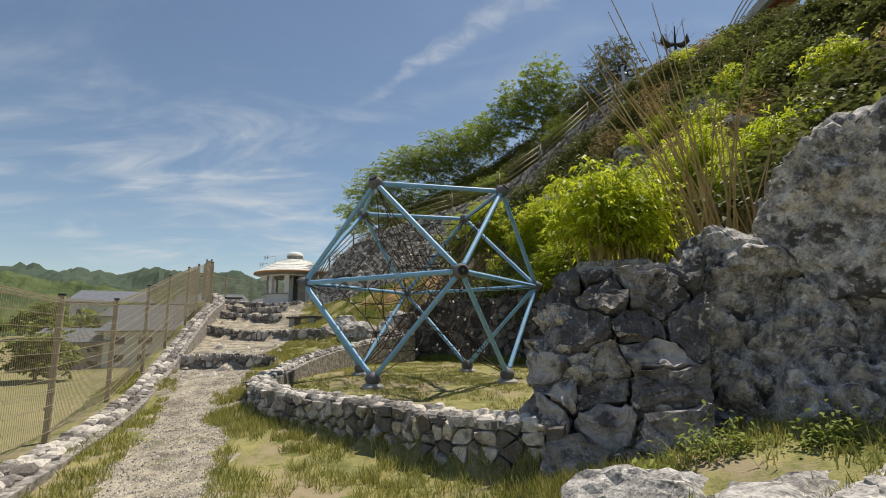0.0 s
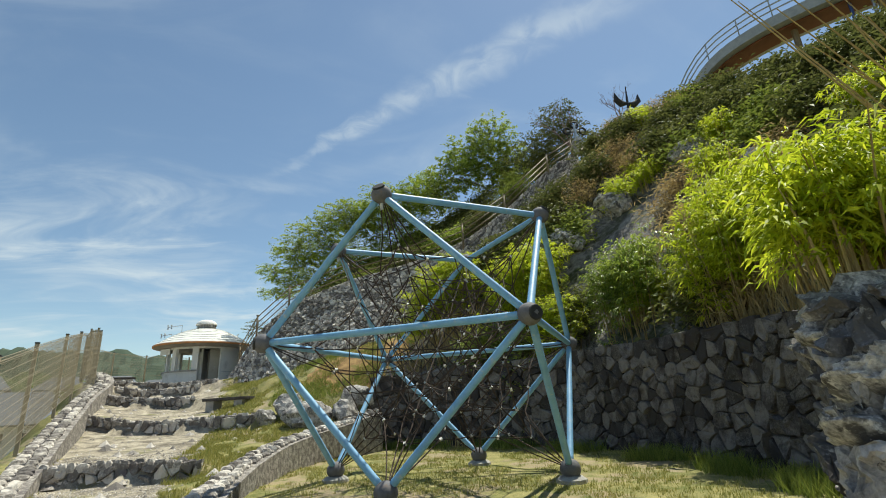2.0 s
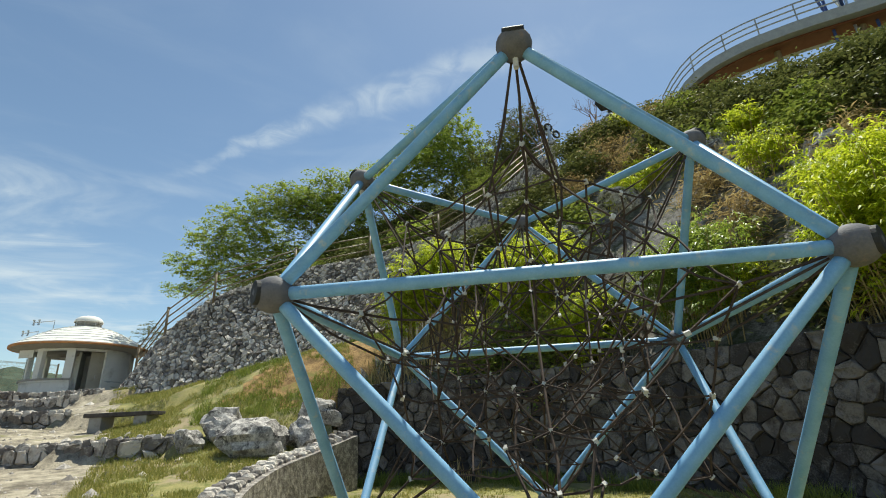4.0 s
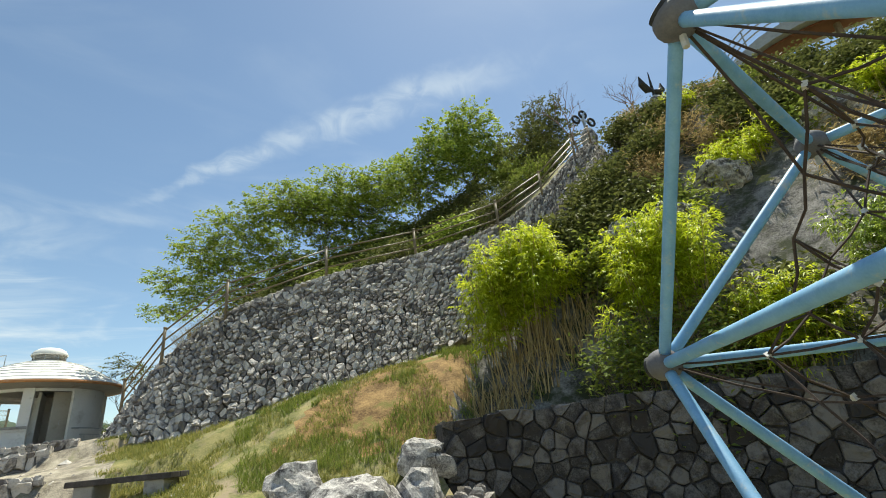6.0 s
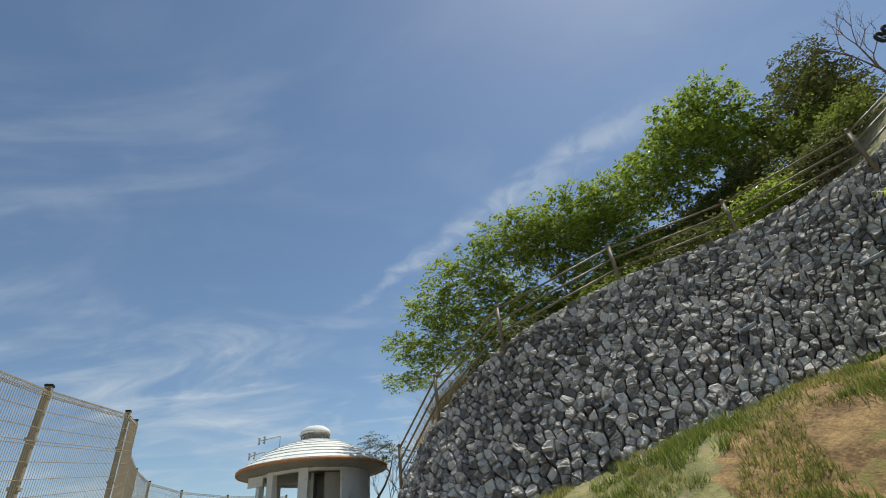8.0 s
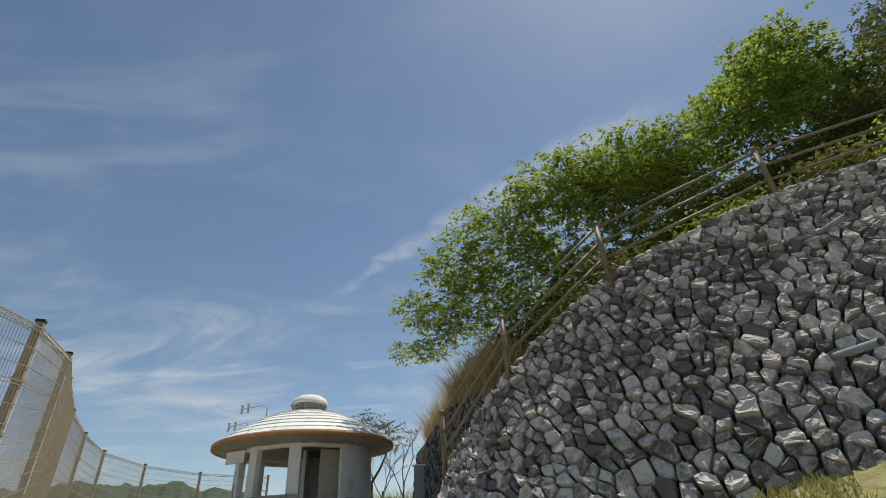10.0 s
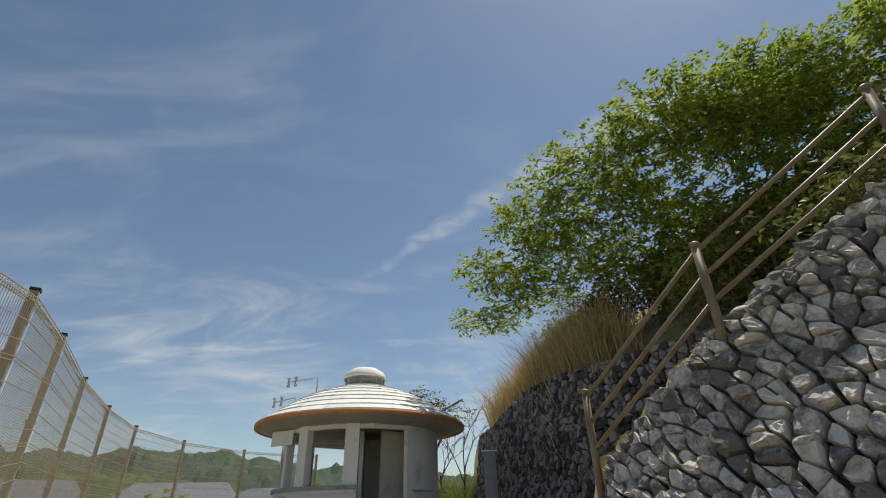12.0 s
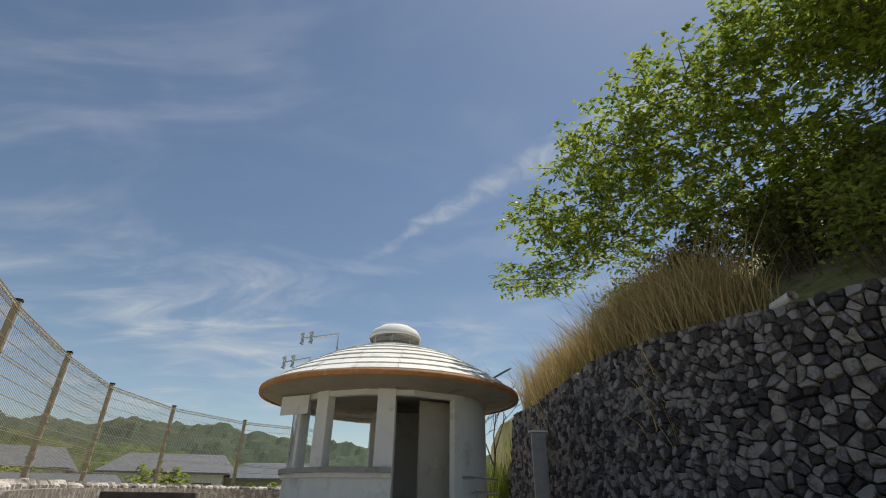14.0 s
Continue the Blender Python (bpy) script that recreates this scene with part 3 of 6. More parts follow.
        for p, r in zip(keep, keep[1:] + keep[:1]):      # blunt the corners, bend the edges
            k1 = rnd.uniform(0.86, 1.0)
            knobs.append((cx + (p[0] - cx) * k1, cy + (p[1] - cy) * k1))
            if math.dist(p, r) > 0.42 * size:
                k2 = rnd.uniform(0.9, 1.06)
                u = rnd.uniform(0.35, 0.65)
                knobs.append((cx + (p[0] + (r[0] - p[0]) * u - cx) * k2, cy + (p[1] + (r[1] - p[1]) * u - cy) * k2))
        keep = knobs
        hgt = proud * rnd.uniform(0.55, 1.25)
        tx, ty = rnd.uniform(-.95, .95), rnd.uniform(-.95, .95)
        jn = joint * rnd.uniform(0.93, 1.03)
        rings = []
        kx, ky = rnd.uniform(-.16, .16) * size, rnd.uniform(-.16, .16) * rh      # the crest lies off the middle
        for sc, off, jt in ((jn + 0.03, -0.07, 0), (jn, hgt * 0.62, 0.03), (jn * 0.92, hgt * 1.0, 0.06), (jn * 0.55, hgt * 1.0, 0.15)):
            ring = []
            for px, py in keep:
                near_top = max(0.0, 1 - sc) * 1.6
                x, y = cx + kx * near_top + (px - cx) * (sc + rnd.uniform(-jt, jt)), cy + ky * near_top + (py - cy) * (sc + rnd.uniform(-jt, jt))
                ring.append(at(x, y, off * (1 if off < 0 else (1 + tx * (x - cx) / size + ty * (y - cy) / rh + rnd.uniform(-.3, .3)))))
            rings.append(ring)
        if rough:      # split the edges and roughen the block
            fine_rings = []
            rings.append([sum(rings[-1]) / len(rings[-1]) + (v - sum(rings[-1]) / len(rings[-1])) * 0.35 for v in rings[-1]])
            rows_in = [rings[0]]
            for lo_r, hi_r in zip(rings, rings[1:]):
                rows_in += [[a * 0.5 + b * 0.5 for a, b in zip(lo_r, hi_r)], hi_r]
            for ring in rows_in:
                out = []
                for a, b in zip(ring, ring[1:] + ring[:1]):
                    for u in (0.0, 0.34, 0.67):
                        p = Vector(a * (1 - u) + b * u)
                        k = noise.noise_vector(p * 5.0) * 0.55 + noise.noise_vector(p * 12.0) * 0.4 + noise.noise_vector(p * 26.0) * 0.2
                        out.append(np.array(p + k * rough))
                fine_rings.append(out)
            rings, keep = fine_rings, [q for q in keep for _ in range(3)]
        m, nr = len(keep), len(rings) - 1
        verts = [v for r in rings for v in r]
        fcs = [(a * m + k, a * m + (k + 1) % m, (a + 1) * m + (k + 1) % m, (a + 1) * m + k) for a in range(nr) for k in range(m)] + [tuple(nr * m + k for k in range(m))]
        if sum(a[0] * b[1] - b[0] * a[1] for a, b in zip(keep, keep[1:] + keep[:1])) < 0:
            fcs = [f[::-1] for f in fcs]
        stones.append((verts, fcs))
    if cap:      # rows of stones lying on the top
        for row in (0.0, 0.5):
            s = -size * row
            while s < L - size * 0.4:
                wd = size * rnd.uniform(0.6, 1.35)
                mid = min(max((s + wd / 2) / L, 0), 1)
                hh = float(np.interp(mid, np.linspace(0, 1, n), H))
                k = min(int(mid * (n - 1)), n - 1)
                back = -np.array([nrm[k][0], nrm[k][1], 0.0])
                back /= np.linalg.norm(back) + 1e-9
                v = []
                dp, lift = cap * 0.5 * rnd.uniform(0.85, 1.1), rnd.uniform(0.6, 1.5)
                outline = [(0.04, 0.12), (0.45, -0.03), (0.95, 0.1), (1.0, 0.6), (0.72, 1.0), (0.2, 0.96), (-0.02, 0.5)]
                outline = [(wd * (px + rnd.uniform(-.06, .06)), dp * (py + rnd.uniform(-.06, .06)) + cap * row) for px, py in outline]
                cx, cy = wd / 2, dp / 2 + cap * row
                for sc, zz in ((1.0, -0.07), (0.98, 0.02), (0.62, 0.055)):
                    for px, py in outline:
                        p = at(min(max(s + cx + (px - cx) * sc, 0), L), hh, 0.04) + back * (cy + (py - cy) * sc)
                        v.append(p + np.array([0, 0, zz * (lift if zz > 0 else 1) + rnd.uniform(-.012, .012)]))
                m = len(outline)
                fcs = [(a * m + j, a * m + (j + 1) % m, (a + 1) * m + (j + 1) % m, (a + 1) * m + j) for a in range(2) for j in range(m)] + [tuple(2 * m + j for j in range(m))]
                stones.append((v, fcs))
                s += wd
    stones.sort(key=lambda st: math.dist(st[0][0], near))
    for v, fcs in stones[:parts]:
        obj("stone", v, fcs, m_part, wall)
    if len(stones) > parts:
        vs, fs = [], []
        for v, fcs in stones[parts:]:
            o = len(vs)
            vs.extend(v)
            fs.extend(tuple(o + k for k in f) for f in fcs)
        tagged(obj("stonework", vs, fs, m_join, wall, "remaining rubble stones of the wall"), kind="stuff")
    return wall


def lines(pts, zb, zt):
    return [(x, y, zb(x, y)) for x, y in pts], [(x, y, zt(x, y)) for x, y in pts]


lw_bot, lw_top = lines(LOW_WALL[::-1], lambda x, y: min(height(x - .3, y - .3), 0.7 if y < 14 else 9) - 0.05, lambda x, y: max(0.84, float(lower(x - .2, y)) + 0.1))

# ---- climbing net: a cuboctahedron of pipes ----
NET_C, NET_A, NET_YAW = Vector((0.09, 14.54, 2.86)), 2.9, radians(14.84)
net = thing("climbing_frame", "light blue pipe climbing frame with grey balls and black ropes", "climbing frame", (NET_C.x, NET_C.y, TERRACE_Z))
net_rot = Matrix.Rotation(NET_YAW, 4, "Z")
BASE = NET_C - Vector((NET_C.x, NET_C.y, TERRACE_Z))


def nv(x, y, z):
    return BASE + (net_rot @ Vector((x, y, z))) * (NET_A / 2)


R2 = math.sqrt(2)
TOPS = [nv(-1, -1, R2), nv(1, -1, R2), nv(1, 1, R2), nv(-1, 1, R2)]
MIDS = [nv(0, -2, 0), nv(2, 0, 0), nv(0, 2, 0), nv(-2, 0, 0)]
BOTS = [nv(-1, -1, -R2), nv(1, -1, -R2), nv(1, 1, -R2), nv(-1, 1, -R2)]
BARS = [(TOPS[i], TOPS[(i + 1) % 4]) for i in range(4)] + [(MIDS[i], MIDS[(i + 1) % 4]) for i in range(4)]
for i in range(4):
    BARS += [(MIDS[i], TOPS[i]), (MIDS[i], TOPS[(i + 1) % 4]), (MIDS[i], BOTS[i]), (MIDS[i], BOTS[(i + 1) % 4])]
for a, b in BARS:
    bm = bmesh.new()
    d = (b - a).normalized()
    pts = [a + d * 0.12, a + d * 0.2, (a + b) / 2, b - d * 0.2, b - d * 0.12]
    bm_tube(bm, pts, 0.052, 12)
    part("pipe", bm, M_BLUE, net, smooth=True)
for k, p in enumerate(TOPS + MIDS + BOTS):
    bm = bmesh.new()
    bmesh.ops.create_uvsphere(bm, u_segments=20, v_segments=12, radius=0.158, matrix=Matrix.Translation(p) @ Matrix.Diagonal((1, 1, 0.92, 1)))
    ball = part("ball_joint", bm, M_BALL, net, smooth=True)
    out = (p - BASE).normalized()
    if k < 8:
        out = Vector((out.x, out.y, 0)).normalized() if k >= 4 else out
        bm = bmesh.new()
        bm_tube(bm, [p + out * 0.118, p + out * 0.150, p + out * 0.153], [0.098, 0.094, 0.085], 18)
        part("cap", bm, M_DARK, ball, "dark rubber plug of the joint")
for p in BOTS:
    bm = bmesh.new()
    z0 = -0.02
    bm_lathe(bm, [(0.02, z0), (0.24, z0), (0.23, 0.05), (0.17, 0.09), (0.05, 0.11)], (p.x, p.y), 14)
    part("footing", bm, M_CONC, net, "small concrete footing")

# ropes: rings of smaller frames tied to each other and to the joints
rr = random.Random(7)
rope, clampv = bmesh.new(), bmesh.new()


def cord(a, b, sag=0.05, r=0.011):
    mid = (a + b) / 2 + Vector((rr.uniform(-.03, .03), rr.uniform(-.03, .03), -sag * rr.uniform(0.2, 1)))
    bm_tube(rope, [a, mid, b], r, 4, False)


def tie(p):
    bm_box(clampv, (0.05, 0.035, 0.035), Matrix.Translation(p) @ Euler((rr.uniform(0, 3), rr.uniform(0, 3), rr.uniform(0, 3))).to_matrix().to_4x4())


ALLV = [v - BASE for v in TOPS + MIDS + BOTS]
EDGES = [(i, j) for i in range(12) for j in range(i + 1, 12) if (ALLV[i] - ALLV[j]).length < NET_A * 1.05]
layers = []
for lev, (sc, sub) in enumerate(((0.74, 4), (0.52, 3), (0.30, 2))):
    pos = {}
    for i in range(12):
        pos[i] = [BASE + ALLV[i] * sc * rr.uniform(0.95, 1.05) + Vector((0, 0, -0.08))]
    grid = {}
    for i, j in EDGES:
        pts = [pos[i][0].lerp(pos[j][0], k / sub) for k in range(sub + 1)]
        mid_pull = (sum(pts, Vector()) / len(pts) - BASE) * 0.06
        for k in range(1, sub):
            pts[k] = pts[k] - mid_pull + Vector((rr.uniform(-.06, .06), rr.uniform(-.06, .06), rr.uniform(-.09, .03)))
        grid[(i, j)] = pts
        for a, b in zip(pts, pts[1:]):
            cord(a, b, 0.04)
        for p in pts[1:-1]:
            if rr.random() < 0.6:
                tie(p)
    layers.append((pos, grid))
for i in range(12):
    chain = [BASE + ALLV[i]] + [l[0][i][0] for l in layers] + [BASE + Vector((0, 0, -0.1))]
    for k, (a, b) in enumerate(zip(chain, chain[1:])):
        cord(a, b, 0.02, 0.013)
        tie(b)
    for j in range(12):
        if i < j and (i, j) in layers[0][1]:
            for (pa, ga), (pb, gb) in zip(layers, layers[1:]):
                A, B_ = ga[(i, j)], gb[(i, j)]
                for k in range(1, len(A) - 1):
                    cord(A[k], B_[min(k, len(B_) - 1)], 0.04)
# square and triangle webs in the faces between the inner ropes
for (pos, grid) in layers[:2]:
    keys = list(grid)
    for a in range(len(keys)):
        for b in range(a + 1, len(keys)):
            if set(keys[a]) & set(keys[b]) and rr.random() < 0.62:
                A, B_ = grid[keys[a]], grid[keys[b]]
                k = rr.randrange(1, len(A) - 1)
                if (A[k] - B_[min(k, len(B_) - 2)]).length < 1.3:
                    cord(A[k], B_[min(k, len(B_) - 2)], 0.05)
for i in range(12):
    v = BASE + ALLV[i]
    for (a, b), pts in layers[0][1].items():
        if i in (a, b):
            k = 1 if i == a else len(pts) - 2
            cord(v.lerp(pts[k], 0.05), pts[k], 0.03)
for p in TOPS:      # rope shackles under the top joints
    bm_tube(clampv, [p + Vector((0, 0, -.14)), p + Vector((0, 0, -.24))], 0.025, 6)
part("rope_net", rope, M_ROPE, net, "web of dark knotted ropes")
tagged(part("rope_clamp", clampv, M_CLAMP, net, "small pale rope clamps"), kind="stuff")

# ---- pavilion with a round roof ----
PX, PY, PZ, PR = -10.93, 39.2, 3.54, 2.84
pav = thing("pavilion", "small round white pavilion with shingled dome roof and rusty rim", "pavilion", (PX, PY, PZ))
EAVE = 5.96 - PZ
yaw = radians(8)


def pm(x, y, z=0, turn=0):
    return Matrix.Rotation(yaw, 4, "Z") @ Matrix.Translation((x, y, z)) @ Matrix.Rotation(radians(turn), 4, "Z")


def pbox(name, size, m, mat, parent=None, label="", bevel=0.012):
    bm = bmesh.new()
    bm_box(bm, size, m, bevel)
    return part(name, bm, mat, parent or pav, label)


bm = bmesh.new()
bm_lathe(bm, [(0.05, -0.4), (2.36, -0.4), (2.36, 0.06), (2.31, 0.08), (0.05, 0.08)], steps=40)
part("floor_slab", bm, M_CONC, pav, "round concrete floor slab")
# roof: rings of shingles on a dome
bm = bmesh.new()
RINGS = 9
prof = [(PR, EAVE + 0.03)]
for k in range(RINGS + 1):
    u = k / RINGS
    r = PR + (0.62 - PR) * u
    prof.append((r, EAVE + 0.05 + 1.08 * math.sin(u * 1.32) / math.sin(1.32)))
bm_lathe(bm, prof + [(0.3, prof[-1][1] + 0.02)], steps=56)
roof = part("roof", bm, M_SHINGLE, pav, "white shingled dome roof", smooth=True)
for k in range(RINGS):
    (r0, z0), (r1, z1) = prof[k + 1], prof[k + 2]
    n = max(14, int(2 * math.pi * r0 / 0.78))
    rs = random.Random(k)
    for j in range(n):
        a0, a1 = 2 * math.pi * (j + 0.5 * (k % 2)) / n, 2 * math.pi * (j + 1 + 0.5 * (k % 2)) / n
        seg = 3
        lift = 0.018 + rs.uniform(0, 0.012)
        v, f = [], []
        for s in range(seg + 1):
            a = a0 + 0.006 / r0 + (a1 - a0 - 0.012 / r0) * s / seg
            c, sn = math.cos(a), math.sin(a)
            v += [((r0 + .02) * c, (r0 + .02) * sn, z0 - 0.004), ((r0 + .02) * c, (r0 + .02) * sn, z0 + lift), (r1 * c, r1 * sn, z1 + 0.010)]
        for s in range(seg):
            o = s * 3
            f += [(o, o + 3, o + 4, o + 1), (o + 1, o + 4, o + 5, o + 2)]
        obj("shingle", v, f, M_SHINGLE, roof)
bm = bmesh.new()
bm_lathe(bm, [(PR - 0.02, EAVE - 0.05), (PR + 0.045, EAVE - 0.05), (PR + 0.05, EAVE + 0.05), (PR - 0.02, EAVE + 0.055)], steps=56, close=False)
part("rim", bm, M_RUST, pav, "rust-stained metal eave rim", smooth=True)
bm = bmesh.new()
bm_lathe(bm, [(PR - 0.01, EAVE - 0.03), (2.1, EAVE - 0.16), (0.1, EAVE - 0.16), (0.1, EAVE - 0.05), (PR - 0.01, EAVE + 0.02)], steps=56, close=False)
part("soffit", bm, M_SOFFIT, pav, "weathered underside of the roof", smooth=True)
zc = prof[-1][1]
bm = bmesh.new()
bm_lathe(bm, [(0.66, zc - 0.03), (0.64, zc + 0.05), (0.53, zc + 0.06), (0.53, zc + 0.12), (0.56, zc + 0.13), (0.56, zc + 0.16), (0.53, zc + 0.17), (0.53, zc + 0.24), (0.60, zc + 0.25), (0.60, zc + 0.29), (0.1, zc + 0.3)], steps=32)
vent = part("lantern", bm, M_CONC, pav, "grey ventilation drum on the roof")
bm = bmesh.new()
bm_lathe(bm, [(0.63, zc + 0.285), (0.625, zc + 0.34), (0.54, zc + 0.48), (0.38, zc + 0.58), (0.17, zc + 0.63), (0.01, zc + 0.64)], steps=32)
part("dome_cap", bm, M_WHITE, vent, "white dome cap", smooth=True)
for j in range(8):
    a = 2 * math.pi * j / 8
    bm = bmesh.new()
    bm_tube(bm, [(0.57 * math.cos(a), 0.57 * math.sin(a), zc + 0.03), (0.57 * math.cos(a), 0.57 * math.sin(a), zc + 0.27)], 0.018, 6)
    part("strut", bm, M_STEEL, vent)
WH = EAVE - 0.14
# parapet of the open side, columns, doorway and plain wall
RW_ = 2.13


def curved(name, a0, a1, r, t, z0, z1, mat, parent=None, label="", seg=10):
    """A curved upright slab between two angles (degrees clockwise from the front)."""
    bm = bmesh.new()
    rows = []
    for k in range(seg + 1):
        a = radians(-90 - (a0 + (a1 - a0) * k / seg)) + yaw
        c, s = math.cos(a), math.sin(a)
        rows.append([bm.verts.new((q * c, q * s, z)) for q, z in ((r - t, z0), (r, z0), (r, z1), (r - t, z1))])
    for a, b in zip(rows, rows[1:]):
        for k in range(4):
            bm.faces.new((a[k], a[(k + 1) % 4], b[(k + 1) % 4], b[k]))
    bm.faces.new(rows[0][::-1]), bm.faces.new(rows[-1])
    return part(name, bm, mat, parent or pav, label)


curved("wall", -78, -34, RW_, 0.14, 0.08, WH, M_WHITE, label="white plaster wall beside the doorway", seg=8)
curved("wall", -150, -86, RW_, 0.14, 0.08, WH, M_WHITE, label="white plaster wall")
curved("wall", 100, 210, RW_, 0.14, 0.08, 0.88, M_WHITE, label="low white parapet at the back")
curved("parapet", 1, 92, RW_ + 0.02, 0.18, 0.20, 0.74, M_WHITE, label="white counter wall with moulded ledge")
curved("plinth", 1, 92, RW_ - 0.06, 0.12, 0.0, 0.20, M_CONC)
curved("ledge", 0, 94, RW_ + 0.12, 0.36, 0.82, 0.91, M_CONC, label="projecting counter ledge")
curved("ledge", 0.5, 93, RW_ + 0.07, 0.30, 0.74, 0.82, M_WHITE)
curved("lintel", -34, 210, RW_, 0.14, WH - 0.12, WH, M_WHITE)
for a, w in ((4, 0.34), (40, 0.3), (60, 0.13), (92, 0.2), (-82, 0.12), (130, 0.2), (170, 0.2)):
    t = radians(-90 - a) + yaw
    r = RW_ - 0.10
    bm = bmesh.new()
    bm_box(bm, (w, 0.2, WH - 0.08), Matrix.Translation((r * math.cos(t), r * math.sin(t), (WH + 0.08) / 2)) @ Matrix.Rotation(t + math.pi / 2, 4, "Z"), 0.012)
    part("column", bm, M_WHITE, pav)
# inner partition behind the doorway and the half-open door leaf
pbox("partition", (0.10, 2.2, WH - 0.09), pm(0.05, 0.2, (WH + 0.07) / 2, 0), M_WHITE, label="inner partition wall")
door = pbox("door", (0.82, 0.05, WH - 0.2), pm(0.92, -1.25, (WH - 0.1) / 2 + 0.06, 22), M_DOOR, label="beige door panel standing ajar", bevel=0.006)
pbox("back_wall", (2.6, 0.10, WH - 0.09), pm(0.9, 0.75, (WH + 0.07) / 2, 0), M_WHITE, label="inner back wall")
bm = bmesh.new()
bm_tube(bm, [Matrix.Rotation(yaw, 4, "Z") @ Vector(v) for v in ((0.90, -1.58, 0.95), (0.86, -1.58, 0.95), (0.86, -1.58, 1.1), (0.90, -1.58, 1.1))], 0.012, 6)
part("handle", bm, M_STEEL, door)
pane = curved("window_pane", 40, 90, RW_ - 0.05, 0.008, 0.92, WH - 0.13, M_GLASS, label="clear window pane")
pane.visible_shadow = False
bm = bmesh.new()
bm_box(bm, (0.72, 0.02, 0.36), Matrix.Rotation(yaw, 4, "Z") @ Matrix.Translation((-1.95, -1.15, WH - 0.22)) @ Matrix.Rotation(radians(-35), 4, "Z"), 0.004)
part("signboard", bm, M_WHITE, pav, "plain white board under the eave")
# handrails on the wall beside the doorway
for z, a0, a1 in ((0.78, -34, -88), (0.55, -42, -86)):
    bm = bmesh.new()
    pts = []
    for k in range(9):
        a = radians(-90 - (a0 + (a1 - a0) * k / 8)) + yaw
        pts.append(((RW_ + 0.22) * math.cos(a), (RW_ + 0.22) * math.sin(a), z))
    bm_tube(bm, pts, 0.022, 8)
    for k in (1, 7):
        a = radians(-90 - (a0 + (a1 - a0) * k / 8)) + yaw
        bm_tube(bm, [((RW_ - .02) * math.cos(a), (RW_ - .02) * math.sin(a), z - .02), ((RW_ + .22) * math.cos(a), (RW_ + .22) * math.sin(a), z - .02)], 0.012, 6)
    part("handrail", bm, M_STEEL, pav, "steel grab rail")
# wind cups on bent pipes on the roof
for ox, oy, hz, ln in ((-1.25, -0.6, 0.50, 0.85), (-1.9, -0.35, 0.28, 0.62)):
    bm = bmesh.new()
    zb = EAVE + 0.05 + 1.08 * math.sin((PR - math.hypot(ox, oy)) / (PR - 0.62) * 1.32) / math.sin(1.32) - 0.03
    bm_tube(bm, [(ox, oy, zb), (ox, oy, zb + hz), (ox - ln, oy, zb + hz - 0.12)], 0.024, 8)
    arm = part("antenna_pipe", bm, M_STEEL, pav, "bent galvanised antenna pipe")
    for k in range(2):
        bm = bmesh.new()
        x = ox - ln + 0.02 + 0.2 * k
        zz = zb + hz - 0.12 + 0.03 * k
        bm_tube(bm, [(x, oy, zz - .13), (x + .02, oy, zz - .05), (x, oy, zz), (x + .02, oy, zz + .05), (x, oy, zz + .13)], [0.05, 0.035, 0.03, 0.035, 0.05], 8)
        part("antenna_element", bm, M_STEEL, arm)
bm = bmesh.new()
bm_tube(bm, [(1.9, 0.4, EAVE + 0.35), (2.9, 1.0, EAVE + 1.0)], 0.025, 8)
part("stay_pole", bm, M_STEEL, pav, "slanting steel pole")
bm = bmesh.new()
bm_tube(bm, [(1.5, 0.9, EAVE + 0.5), (1.75, 1.0, EAVE + 0.95)], 0.035, 8)
part("vent_pipe", bm, M_WHITE, pav, "short white vent pipe")

# ---- mesh fence along the valley side ----
fence = thing("mesh_fence", "beige welded wire mesh fence with steel posts on a stone kerb", "fence", (0, 0, 0))
FH = 1.9
foot = [Vector((x, y, fence_foot(y))) for x, y in FENCE]
for k, p in enumerate(foot):
    d = (foot[min(k + 1, len(foot) - 1)] - foot[max(k - 1, 0)])
    a = math.atan2(d.y, d.x)
    bm = bmesh.new()
    hgt = FH + 0.04
    bm_box(bm, (0.075, 0.075, hgt + 0.3), Matrix.Translation(p + Vector((0, 0, hgt / 2 - 0.15))) @ Matrix.Rotation(a, 4, "Z"), 0.008)
    post = part("post", bm, M_FENCE, fence)
    bm = bmesh.new()
    bm_box(bm, (0.085, 0.085, 0.03), Matrix.Translation(p + Vector((0, 0, hgt + 0.012))) @ Matrix.Rotation(a, 4, "Z"), 0.006)
    part("cap", bm, M_DARK, post)
    for z in (0.35, 0.85, 1.35):
        bm = bmesh.new()
        bm_box(bm, (0.1, 0.1, 0.035), Matrix.Translation(p + Vector((0, 0, z))) @ Matrix.Rotation(a, 4, "Z"), 0.004)
        part("clamp", bm, M_FENCE, post)
